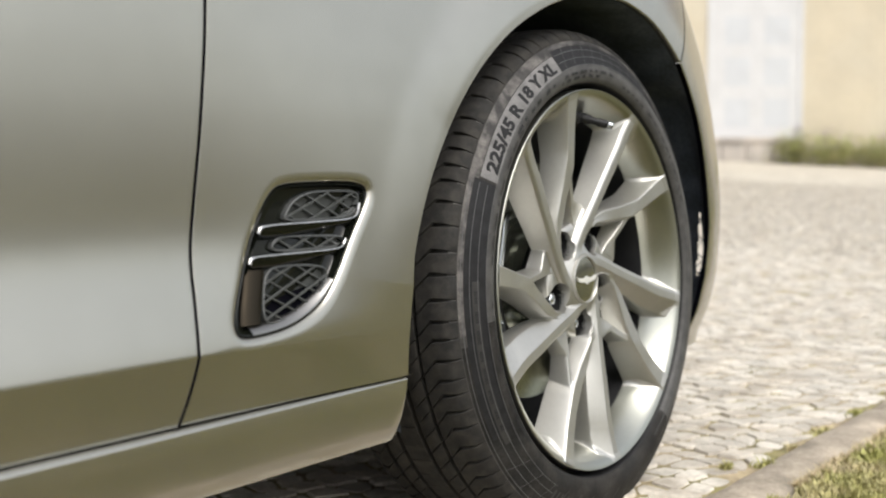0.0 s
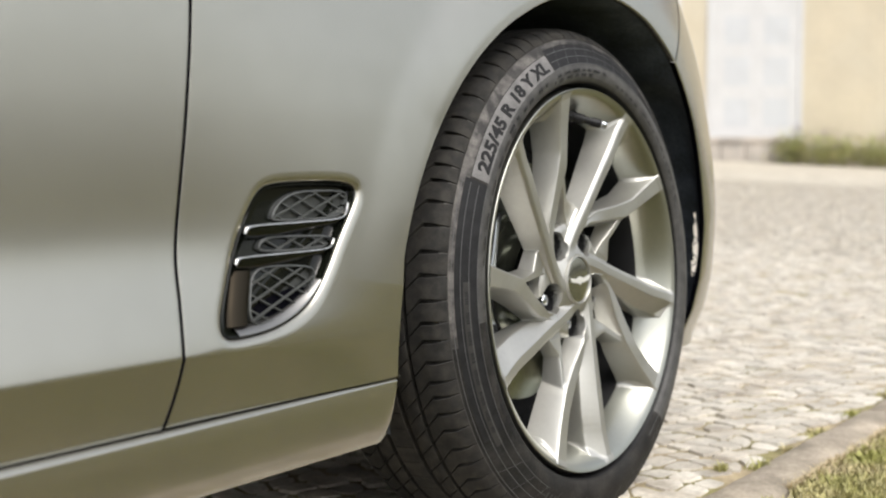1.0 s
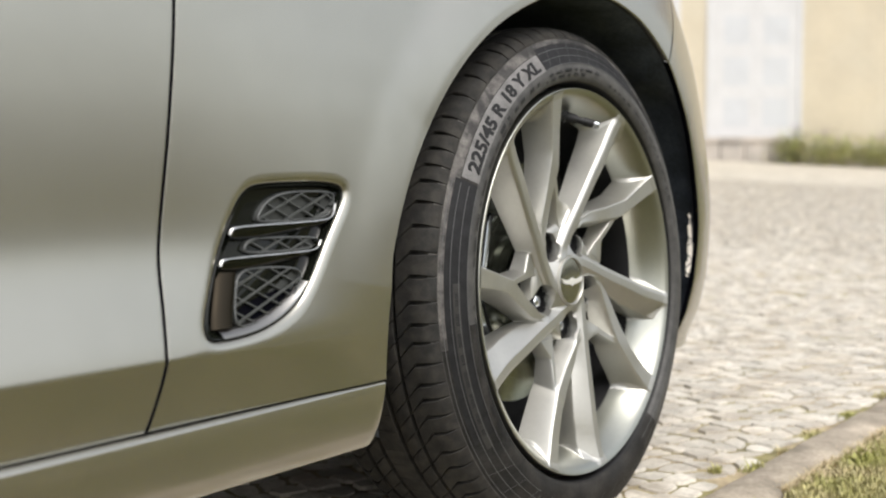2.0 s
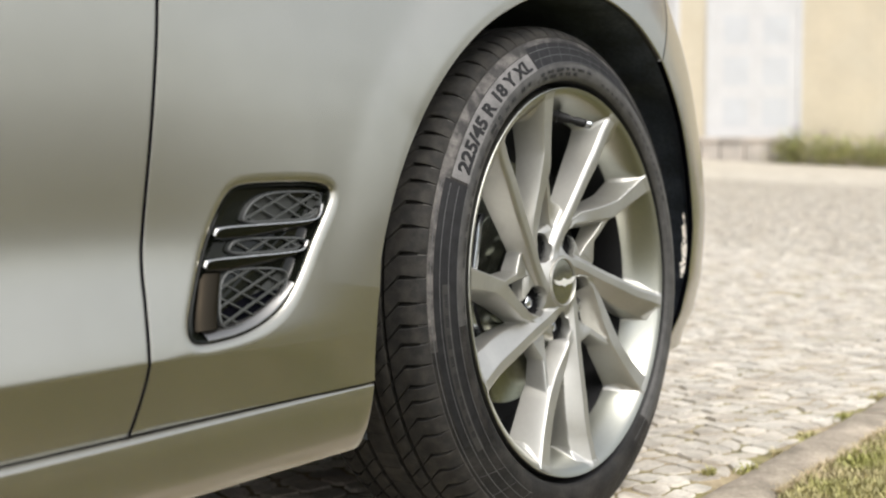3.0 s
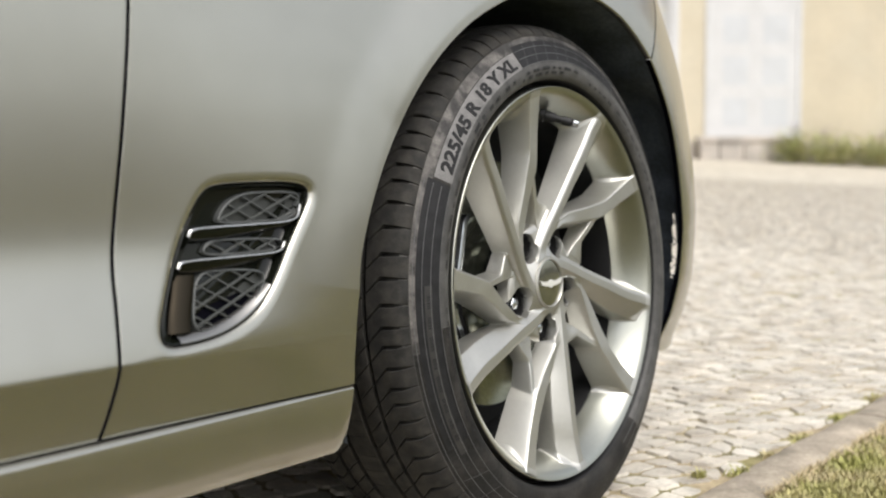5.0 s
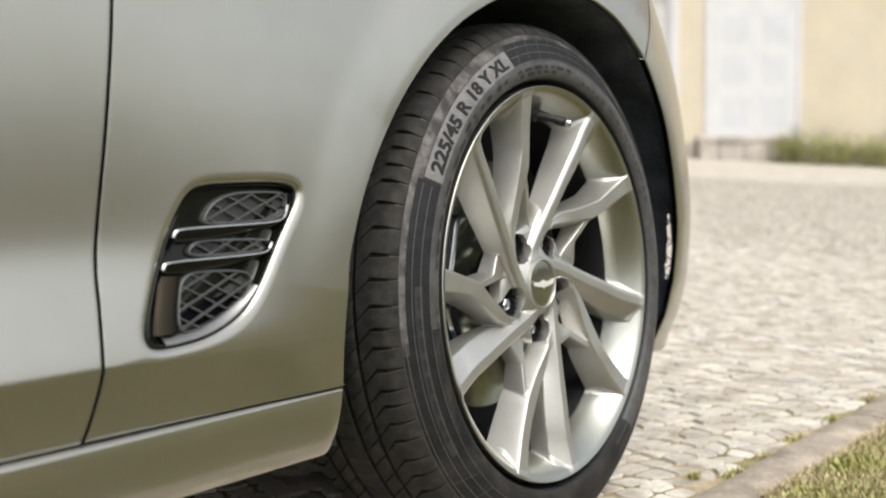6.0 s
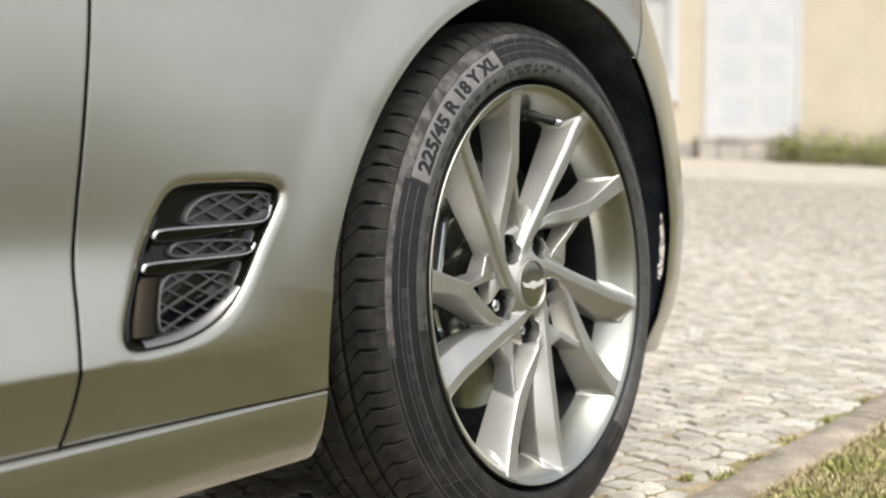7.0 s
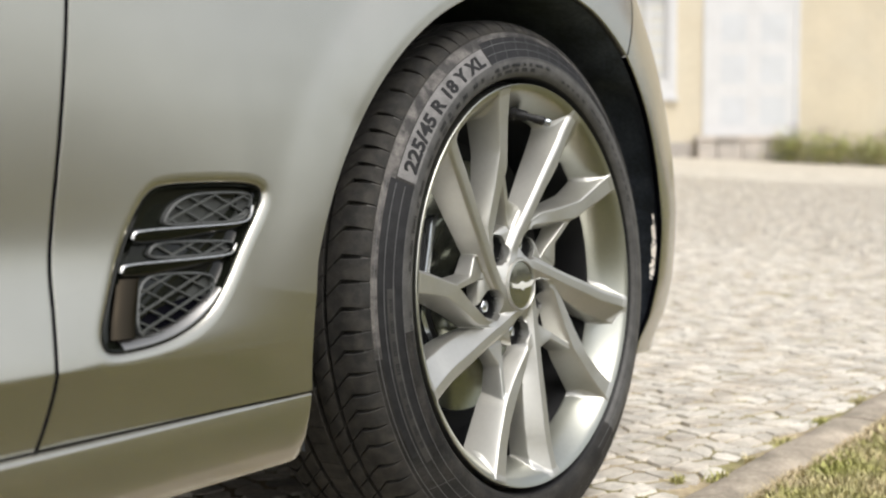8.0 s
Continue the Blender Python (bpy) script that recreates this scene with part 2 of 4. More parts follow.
def cobbles():
    """Irregular setts in a skewed grid over the yard in front of and beside the car."""
    pitch, turn = 0.047, radians(-14)
    ca, sa = math.cos(turn), math.sin(turn)

    def corner(i, j):
        q = random.Random(i * 7919 + j * 104729)
        x, y = (i + q.uniform(-0.25, 0.25) + 0.16 * (j % 2)) * pitch * 1.06, (j + q.uniform(-0.24, 0.24)) * pitch * 0.97
        return ca * x - sa * y, sa * x + ca * y

    near, far_v, far_f = [], [], []
    for i in range(-85, 287):
        for j in range(-94, 281):
            mx, my = (i + 0.6) * pitch * 1.06, (j + 0.5) * pitch * 0.97
            if sa * mx + ca * my < KERB_Y1 - 0.05 or sa * mx + ca * my > 0.62 * (ca * mx - sa * my) + 3.1:
                continue
            quad = [corner(i, j), corner(i + 1, j), corner(i + 1, j + 1), corner(i, j + 1)]
            cx, cy = sum(p[0] for p in quad) / 4, sum(p[1] for p in quad) / 4
            if cy < KERB_Y1 + 0.006 or cx < -3.2 or cx > 11.6 or cy > 0.62 * cx + 3.0:
                continue
            shrink = rng.uniform(0.86, 0.93) if cx < 3 else 0.94
            quad = [(cx + (x - cx) * shrink, max(cy + (y - cy) * shrink, KERB_Y1 + 0.004)) for x, y in quad]
            z = rise(cx, cy) - 0.011 + rng.uniform(-0.002, 0.003)
            v, f = stone_mesh("stone", quad, z, 0.011) if cx > -1.0 and cy < 0.62 * cx + 0.9 and cx < 4.2 else plain_stone(quad, z, 0.011)
            if 0.2 < cx < 1.6 and -0.09 < cy < 0.32 * cx + 0.02 and len(near) < 300:
                near.append((v, f))
            else:
                o = len(far_v)
                far_v += v
                far_f += [tuple(k + o for k in q) for q in f]
    far = new("pavement", mesh_of("pavement", far_v, far_f, STONE_FAR, angle=25))
    tagged(far, "pale worn cobblestone paving with mossy joints", "pavement", kind="structure")
    return far, near


pavement, near_stones = cobbles()

kerb = new("kerb", None)
tagged(kerb, "weathered grey stone kerb between cobbles and lawn", "kerb", kind="structure")
kx = -3.05
while kx < 14:
    length = rng.uniform(0.85, 1.15)
    rows = []
    n = 16
    for i in range(n + 1):
        x = kx + 0.004 + (length - 0.008) * i / n
        a, b = KERB_Y0 + rng.uniform(-0.006, 0.006), KERB_Y1 + rng.uniform(-0.003, 0.003)
        z = rise(x, -0.13) + 0.004
        e = 0.006 if i in (0, n) else 0.0
        rows.append([(x, a, z - 0.06), (x, a, z - 0.006), (x, a + 0.008, z - e), (x, (a + b) / 2, z + 0.002 - e), (x, b - 0.008, z - e), (x, b, z - 0.008), (x, b, z - 0.06)])
    part("kerb_stone", grid("kerb_stone", rows, KERB, caps=True, angle=60), kerb)
    kx += length


def blades(name, count, place, height, mat, lean=0.6, width=0.0022):
    """Grass as single bent blades."""
    v, f = [], []
    for _ in range(count):
        x, y, z = place()
        h = height * rng.uniform(0.45, 1.3)
        t, b = rng.uniform(0, 6.283), rng.uniform(0.1, lean) * h
        wx, wy = math.cos(t + 1.57) * width, math.sin(t + 1.57) * width
        dx, dy = math.cos(t) * b, math.sin(t) * b
        o = len(v)
        v += [(x - wx, y - wy, z), (x + wx, y + wy, z), (x + wx * 0.8 + dx * 0.4, y + wy * 0.8 + dy * 0.4, z + h * 0.6),
              (x - wx * 0.8 + dx * 0.4, y - wy * 0.8 + dy * 0.4, z + h * 0.6), (x + dx, y + dy, z + h)]
        f += [(o, o + 1, o + 2, o + 3), (o + 3, o + 2, o + 4)]
    me = bpy.data.meshes.new(name)
    me.from_pydata(v, [], f)
    me.materials.append(mat)
    return me


def lawn_place():
    while True:
        x = 0.15 + 2.6 * rng.random() ** 1.5
        y = KERB_Y0 - 0.006 - abs(rng.gauss(0, 1)) * 0.26
        if noise.noise((x * 9, y * 9, 0)) > -0.35 + 0.2 * rng.random():
            return x, y, -0.008


def lawn_side_place():
    x = rng.uniform(-2.6, 0.16)
    return x, KERB_Y0 - 0.004 - 1.5 * rng.random() ** 1.6, -0.009


def lawn_far_place():
    x = rng.uniform(-3.5, 12)
    return x, KERB_Y0 - 0.02 - 3.2 * rng.random() ** 1.3, rise(x, -1.0) - 0.01


grass = new("grass", blades("grass", 62000, lawn_place, 0.012, GRASS, width=0.0015))
tagged(grass, "short patchy lawn grass with dry straw tips", "grass", kind="stuff")
def straw_place():
    x = 0.25 + 2.4 * rng.random() ** 1.4
    return x, KERB_Y0 + 0.004 - abs(rng.gauss(0, 1)) * 0.022 * (0.6 + noise.noise((x * 6, 3.0, 0))), -0.006


straw = new("straw", blades("straw", 5200, straw_place, 0.011, STRAW, lean=1.4, width=0.0012))
tagged(straw, "dry straw blades lying along the lawn's edge", "straw", kind="stuff")
grass_side = new("grass", blades("grass_side", 45000, lawn_side_place, 0.020, GRASS, width=0.003))
tagged(grass_side, "lawn grass along the kerb beside the car", "grass", kind="stuff")
grass_far = new("grass", blades("grass_far", 60000, lawn_far_place, 0.016, GRASS, width=0.006))
tagged(grass_far, "short lawn grass along the kerb", "grass", kind="stuff")


TUFTS = ((0.350, -0.094, 0.016), (0.470, -0.090, 0.010), (0.620, -0.088, 0.014), (0.800, -0.086, 0.012), (1.030, -0.084, 0.016), (0.300, -0.050, 0.008), (1.300, -0.080, 0.014))


def tuft_place():
    x, y, spread = TUFTS[rng.randrange(len(TUFTS))]
    return x + rng.gauss(0, spread), y + rng.gauss(0, spread * 0.45), -0.006


weeds = new("weeds", blades("weeds", 770, tuft_place, 0.012, GRASS, lean=1.2, width=0.0016))
tagged(weeds, "small green weed tufts between cobbles and kerb", "weeds", kind="stuff")


# ---- house across the yard ----
HOUSE = 20.5
HM = Matrix.Translation((*from_depth(HOUSE, 0), 0)) @ Matrix.Rotation(VIEW - math.pi / 2, 4, "Z")
# house frame: x to the right along the facade, y away from the yard, z up
house = new("house", None)
house.matrix_basis = HM
tagged(house, "yellow plastered house with white door and window surrounds", "house")


def house_wall():
    """The facade with its openings, of real thickness."""
    xs, zs = [-8.0, 3.12, 3.80, 4.45, 5.90, 18.0], [-0.5, 0.87, 1.80, 3.2, 3.4, 6.5]
    v, f = [], []
    holes = {(1, 2), (3, 1), (3, 2)}
    for i in range(5):
        for j in range(5):
            if (i, j) in holes:
                continue
            o = len(v)
            a, b, c, d = xs[i], xs[i + 1], zs[j], zs[j + 1]
            v += [(x, y, z) for y in (0, 0.4) for x, z in ((a, c), (b, c), (b, d), (a, d))]
            f += [(o, o + 1, o + 2, o + 3), (o + 7, o + 6, o + 5, o + 4)]
            for k, (p, q) in enumerate(((0, 1), (1, 2), (2, 3), (3, 0))):
                ni, nj = ((i, j - 1), (i + 1, j), (i, j + 1), (i - 1, j))[k]
                if (ni, nj) in holes or not (0 <= ni < 5 and 0 <= nj < 5):
                    f.append((o + p, o + q, o + q + 4, o + p + 4))
    me = mesh_of("wall", v, f, PLASTER, smooth=False)
    bm = bmesh.new()
    bm.from_mesh(me)
    bmesh.ops.remove_doubles(bm, verts=bm.verts, dist=0.001)
    bm.to_mesh(me)
    bm.free()
    return me


part("wall", house_wall(), house)
part("roof", box("roof", (-8.5, -0.5, 6.5), (18.5, 6, 6.8), ROOF, 0.02), house)
part("side_wall", box("side_wall", (-8.0, 0.4, -0.5), (-7.6, 6, 6.5), PLASTER), house)
part("side_wall", box("side_wall", (17.6, 0.4, -0.5), (18.0, 6, 6.5), PLASTER), house)
part("back_wall", box("back_wall", (-7.6, 5.6, -0.5), (17.6, 6, 6.5), PLASTER), house)


def ring_frame(name, a, b, c, d, t, y0, y1, mat, foot=True):
    """A surround of width t round the opening a..b, c..d."""
    m = [box(name, (a - t, y0, c - (t if foot else 0)), (a, y1, d + t), mat, 0.01), box(name, (b, y0, c - (t if foot else 0)), (b + t, y1, d + t), mat, 0.01),
         box(name, (a, y0, d), (b, y1, d + t), mat, 0.01)]
    if foot:
        m.append(box(name, (a, y0, c - t), (b, y1, c), mat, 0.01))
    return joined(m, name, [mat], 20)


# white double door with three rows of sunken panels
door = part("door", box("door", (4.453, -0.012, 0.872), (5.897, 0.11, 3.397), WHITE, 0.003), house, "white painted panelled double door")
part("frame", ring_frame("frame", 4.45, 5.90, 0.87, 3.40, 0.08, -0.026, -0.002, WHITE, foot=False), door)
for side in (0, 1):
    for k in range(4):
        x0, z0 = 4.666 + side * 0.66, 1.045 + k * 0.684
        if z0 > 3.0:
            continue
        part("panel", box("panel", (x0, -0.017, z0), (x0 + 0.42, -0.0125, z0 + 0.47), WHITE_GREY, 0.006), door)
part("meeting_strip", box("meeting_strip", (5.155, -0.020, 0.90), (5.215, -0.0125, 3.36), WHITE, 0.006), door)

window = part("window", ring_frame("window", 3.12, 3.80, 1.80, 3.20, 0.13, -0.03, 0.03, WHITE), house, "white framed window with dark louvred panes")
part("pane", box("pane", (3.12, 0.05, 1.80), (3.80, 0.07, 3.20), GLASS), window)
for k in range(7):
    z = 1.86 + 0.2 * k
    part("slat", box("slat", (3.18, 0.034, z), (3.74, 0.049, z + 0.05), WHITE_GREY, 0.004), window)
for x in (3.12, 3.42, 3.74):
    part("mullion", box("mullion", (x + 0.002, 0.004, 1.802), (x + 0.058, 0.0335, 3.198), WHITE, 0.004), window)
part("apron", box("apron", (2.99, -0.034, 1.50), (3.93, -0.002, 1.668), WHITE, 0.006), window)
part("sill", box("sill", (2.95, -0.08, 1.45), (3.97, -0.003, 1.498), WHITE, 0.008), window)

doorstep = new("doorstep", None)
doorstep.matrix_basis = HM
tagged(doorstep, "grey weathered stone doorstep below the white door", "doorstep")
part("slab", box("slab", (4.22, -0.30, 0.78), (5.95, -0.028, 0.87), PLINTH, 0.012), doorstep)
sx = 4.26
while sx < 5.9:
    w = min(rng.uniform(0.28, 0.42), 5.92 - sx)
    part("stone_block", box("stone_block", (sx, -0.27, 0.2), (sx + w - 0.015, -0.006, 0.778), PLINTH, 0.015), doorstep)
    sx += w
plinth = new("plinth", None)
plinth.matrix_basis = HM
tagged(plinth, "low grey stone plinth along the house wall", "plinth", kind="structure")
for a, b in ((-8.0, 4.2), (5.97, 18.0)):
    part("plinth_stone", box("plinth_stone", (a, -0.06, -0.3), (b, -0.004, 0.76), PLINTH, 0.012), plinth)


def shrub(seed, count, w, h, d):
    """A loose clump of upright stems with narrow leaves and some flower heads."""
    q = random.Random(seed)
    v, f, idx = [], [], []
    for _ in range(count):
        x, y = q.gauss(0, w * 0.35), q.gauss(0, d * 0.35)
        top = h * q.uniform(0.35, 1.0) * (1 - 0.5 * (x / w) ** 2)
        z = top * q.random() ** 0.6
        s, t, u = q.uniform(0.03, 0.07), q.uniform(0, 6.283), q.uniform(-0.3, 1.2)
        dx, dy, dz = math.cos(t) * s, math.sin(t) * s, u * s
        wx, wy = -math.sin(t) * s * 0.28, math.cos(t) * s * 0.28
        o = len(v)
        v += [(x, y, z), (x + dx * 0.5 + wx, y + dy * 0.5 + wy, z + dz * 0.6), (x + dx, y + dy, z + dz), (x + dx * 0.5 - wx, y + dy * 0.5 - wy, z + dz * 0.6)]
        f.append((o, o + 1, o + 2, o + 3))
        idx.append(1 if z > 0.75 * h and q.random() < 0.4 else 0)
    me = bpy.data.meshes.new("shrub")
    me.from_pydata(v, [], f)
    me.materials.append(LEAF)
    me.materials.append(FLOWER)
    me.polygons.foreach_set("material_index", idx)
    return me


for k in range(12):
    hx = 5.72 + k * 0.42
    px, py = from_depth(HOUSE - 0.45 - 0.15 * (k % 2), hx)
    s = new("shrub", shrub(k, 1300, 0.5, rng.uniform(0.55, 0.75), 0.5))
    s.matrix_basis = Matrix.Translation((px, py, rise(px, py) - 0.03)) @ Matrix.Rotation(VIEW - math.pi / 2, 4, "Z")
    tagged(s, "loose green shrub with mauve flower tips against the house", "shrub", group="shrubs along the house")


# ---- tree line behind the camera, seen in the paint ----
def tree(seed, height):
    q = random.Random(seed)
    root = new("tree", None)
    tagged(root, "dark leafy tree on the lawn across from the car", "tree", group="trees on the lawn")
    rows = []
    for k in range(9):
        z = height * 0.6 * k / 8
        r = 0.22 * (1 - k / 10)
        ox, oy = 0.1 * math.sin(k * 0.8 + seed), 0.1 * math.cos(k * 0.6 + seed)
        rows.append([(ox + r * math.cos(a), oy + r * math.sin(a), z) for a in (i * 0.785 for i in range(8))])
    part("trunk", grid("trunk", rows, PLINTH, closed=True), root)
    v, f = [], []
    clumps = [(q.gauss(0, 2.6), q.gauss(0, 1.8), height * q.uniform(0.25, 0.95), q.uniform(0.7, 1.5)) for _ in range(34)]
    for _ in range(5000):
        cx, cy, cz, cr = clumps[q.randrange(len(clumps))]
        a, b, r = q.uniform(0, 6.283), q.uniform(-1, 1), cr * q.uniform(0.6, 1.0)
        c = math.sqrt(1 - b * b)
        x, y, z = cx + r * c * math.cos(a), cy + r * c * math.sin(a), cz + r * b
        s = q.uniform(0.12, 0.28)
        t, u = q.uniform(0, 6.283), q.uniform(0, 6.283)
        o = len(v)
        e, g = (math.cos(t) * s, math.sin(t) * s, math.cos(u) * s * 0.6), (-math.sin(t) * s * 0.6, math.cos(t) * s * 0.6, math.sin(u) * s * 0.6)
        v += [(x, y, z), (x + e[0], y + e[1], z + e[2]), (x + e[0] + g[0], y + e[1] + g[1], z + e[2] + g[2]), (x + g[0], y + g[1], z + g[2])]
        f.append((o, o + 1, o + 2, o + 3))
    me = bpy.data.meshes.new("crown")
    me.from_pydata(v, [], f)
    me.materials.append(DARK_LEAF)
    part("crown", me, root)
    return root


grown = [tree(k, 7.0) for k in range(2)]
spots = [(6 + 9 * k, -62 - 5 * (k % 3)) for k in range(14)]
for k, (tx, ty) in enumerate(spots):
    m = Matrix.Translation((tx, ty, -0.05)) @ Matrix.Rotation(k * 1.3, 4, "Z")
    if k < 2:
        grown[k].matrix_basis = m
    else:
        copy_thing(grown[k % 2], m)


# ---- car ----
car = new("car", None)
tagged(car, "champagne silver saloon car parked on cobbles beside a kerb", "car")

ARCH_X, ARCH_Z, ARCH_R = -0.005, 0.255, 0.410
SILL_Z, CREASE_Z = 0.2322, 0.291
UPPER = [(0.291, -0.0090), (0.310, -0.0042), (0.330, 0.0010), (0.350, 0.0062), (0.365, 0.0097), (0.380, 0.0121), (0.395, 0.0132), (0.410, 0.0134), (0.43, 0.0133), (0.46, 0.0134), (0.50, 0.0140), (0.55, 0.0154), (0.60, 0.0176), (0.66, 0.0214), (0.74, 0.031), (0.85, 0.052)]
UPPER_FRONT = [(0.291, -0.0068), (0.310, -0.0057), (0.330, -0.0044), (0.350, -0.0029), (0.375, -0.0008), (0.41, 0.0018), (0.44, 0.0034), (0.50, 0.0070), (0.55, 0.0114), (0.60, 0.0170), (0.66, 0.0252), (0.74, 0.039), (0.85, 0.062)]


def lip_y(t):
    """Depth of the wheel arch's lip by its angle: flared over the wheel, drawn in along the bumper."""
    return lerp([(-20, 0.070), (-10.8, 0.060), (-5.6, 0.045), (2.0, 0.0325), (8.0, 0.0265), (14.0, 0.0207), (23.0, 0.0165), (30.5, 0.0122), (38.5, 0.0070), (47.0, 0.0025), (55.0, -0.0025), (70, -0.0055), (95, 0.0002), (112, 0.0030), (145, 0.0026), (160, -0.0035), (170, -0.0068), (176, -0.0035), (184, 0.0030)], t)


def bulge(d, t):
    """How far the body draws in at the distance d from the arch's lip, by the angle t round the arch."""
    return 0.08 * d + lerp([(30, 1.7), (60, 1.55), (100, 1.4)], t) * d * d


def flank(x, z):
    """Depth of the car's side at x, z: a flared lower edge with a crease, a hollow above it and a shoulder that turns in."""
    soft = 0.003 + 0.026 * min(max((x + 0.685) / 0.22, 0.0), 1.0)
    q = min(max((x + 0.69) / 0.20, 0.0), 1.0)
    upper = (1 - q) * float(np.interp(z, UPPER_Z, UPPER_Y)) + q * float(np.interp(z, UPPER_Z, UPPER_Y2))
    base = (1 - q) * float(np.interp(CREASE_Z, UPPER_Z, UPPER_Y)) + q * float(np.interp(CREASE_Z, UPPER_Z, UPPER_Y2))
    lower = base + (CREASE_Z - z) * (0.28 - 0.10 * min(max((x + 0.62) / 0.18, 0.0), 1.0))
    a = (z - CREASE_Z) / soft
    k = 1 / (1 + math.exp(-max(-30, min(30, a * 2.2))))
    if z < CREASE_Z:
        upper = base - (CREASE_Z - z) * 0.25
    y = k * upper + (1 - k) * lower
    d = math.hypot(x - ARCH_X, z - ARCH_Z) - ARCH_R
    if d > -0.1:
        t = math.degrees(math.atan2(z - ARCH_Z, x - ARCH_X))
        t = t + 360 if t < -90 else t
        edge = lip_y(t)
        d = max(d, 0.0)
        k = min(max((140.0 - t) / 45.0, 0.0), 1.0)
        k = k * k * (3 - 2 * k)
        low = min(max((t - 150.0) / 20.0, 0.0), 1.0)
        flare = 0.0045 * math.log1p(math.exp((0.062 - d) / 0.0045)) / 0.062
        y += (edge - y) * (low * math.exp(-(d / 0.055) ** 2) + (1 - low) * min(flare, 1.0))
        y = k * (edge + bulge(d, t)) + (1 - k) * y
    return y


UPPER_Z = np.linspace(0.2, 0.9, 300)
_ker = np.exp(-np.linspace(-2.5, 2.5, 25) ** 2)


def eased(table):
    raw = np.interp(UPPER_Z, [a for a, _ in table], [b for _, b in table])
    return np.convolve(np.pad(raw, 12, mode="reflect", reflect_type="odd"), _ker / _ker.sum(), mode="valid")


UPPER_Y, UPPER_Y2 = eased(UPPER), eased(UPPER_FRONT)

SEAM = [(0.225, -0.7104999999999999), (0.2364, -0.707), (0.2445, -0.7051), (0.2564, -0.7026), (0.2683, -0.7007), (0.2803, -0.6994), (0.2876, -0.6993), (0.2945, -0.6989), (0.3058, -0.6973), (0.3239, -0.6948), (0.3422, -0.6924), (0.356, -0.6914), (0.3699, -0.6899), (0.3792, -0.6887), (0.3978, -0.6858), (0.4212, -0.6827), (0.4447, -0.6793), (0.4682, -0.6759), (0.4917, -0.6729), (0.5153, -0.67), (0.539, -0.6672), (0.5627, -0.6648), (0.5855, -0.6629), (0.66, -0.6619), (0.85, -0.6609)]


def seam_x(z):
    return lerp(SEAM, z)


def rolled(rows, back, turn=0.004):
    """Adds a rounded hem, turned into the body, to the last point of every row."""
    out = []
    for r in rows:
        x, y, z = r[-1]
        px, py, pz = r[-2]
        d = Vector((x - px, 0, z - pz)).normalized()
        out.append(r + [(x + d.x * turn * 0.6, y + turn * 0.35, z + d.z * turn * 0.6), (x + d.x * turn, y + turn * 1.2, z + d.z * turn), (x + d.x * turn, y + back, z + d.z * turn)])
    return out


# front door: rows from far back to the seam
zs = sorted({*np.round(np.linspace(SILL_Z + 0.0008, 0.27, 6), 4), *np.round(np.linspace(0.27, 0.312, 22), 4), *np.round(np.linspace(0.312, 0.85, 40), 4)})
rows = []
for z in zs:
    xs_row = [-1.75, -1.4, -1.1, -0.95, -0.88, -0.84, -0.80, -0.77, -0.75, -0.735]
    e = seam_x(z) - 0.0017 - 0.0006
    r = [(x, flank(x, z), z) for x in xs_row if x < e - 0.012] + [(e - 0.004, flank(e - 0.004, z), z), (e - 0.0008, flank(e - 0.0008, z), z), (e, flank(e, z), z)]
    while len(r) < 13:
        r.insert(1, ((r[0][0] + r[1][0]) / 2, flank(-1.2, z), z))
    rows.append(r)
rows = rolled(rows, 0.012, 0.0006)
me = grid("front_door", rows, [PAINT, GAP], angle=60)
for i, p in enumerate(me.polygons):
    if p.center.x > -0.76 and abs(p.normal.x) > 0.85:
        p.material_index = 1
part("front_door", me, car)

# front fender, in rays from the arch's centre
VENT = smoothed([(-0.5805, 0.4325), (-0.531, 0.4340), (-0.487, 0.4335), (-0.4645, 0.4285), (-0.4640, 0.4170), (-0.4720, 0.4040), (-0.4930, 0.3770), (-0.5160, 0.3410),
                 (-0.5405, 0.3165), (-0.583, 0.3005), (-0.632, 0.2965), (-0.651, 0.2995), (-0.6550, 0.3126), (-0.6400, 0.3454), (-0.6240, 0.3800), (-0.6075, 0.4085), (-0.5955, 0.4245)], 2)


def inside(poly, x, y):
    c, j = False, len(poly) - 1
    for i in range(len(poly)):
        (a, b), (d, e) = poly[i], poly[j]
        if (b > y) != (e > y) and x < (d - a) * (y - b) / (e - b) + a:
            c = not c
        j = i
    return c


def inset(poly, d):
    """The outline moved inwards by d."""
    n, out = len(poly), []
    area = sum(poly[i][0] * poly[(i + 1) % n][1] - poly[(i + 1) % n][0] * poly[i][1] for i in range(n))
    s = 1 if area > 0 else -1
    for i in range(n):
        (a, b), (c, e) = poly[i - 1], poly[(i + 1) % n]
        tx, ty = c - a, e - b
        l = math.hypot(tx, ty) or 1
        out.append((poly[i][0] - s * ty / l * d, poly[i][1] + s * tx / l * d))
    return out


def nearest_on(poly, x, y):
    best = None
    n = len(poly)
    for i in range(n):
        (a, b), (c, e) = poly[i], poly[(i + 1) % n]
        t = ((x - a) * (c - a) + (y - b) * (e - b)) / ((c - a) ** 2 + (e - b) ** 2 + 1e-12)
        t = min(1, max(0, t))
        p = (a + (c - a) * t, b + (e - b) * t)
        d = (p[0] - x) ** 2 + (p[1] - y) ** 2
        if best is None or d < best[0]:
            best = (d, p)
    return best[1]


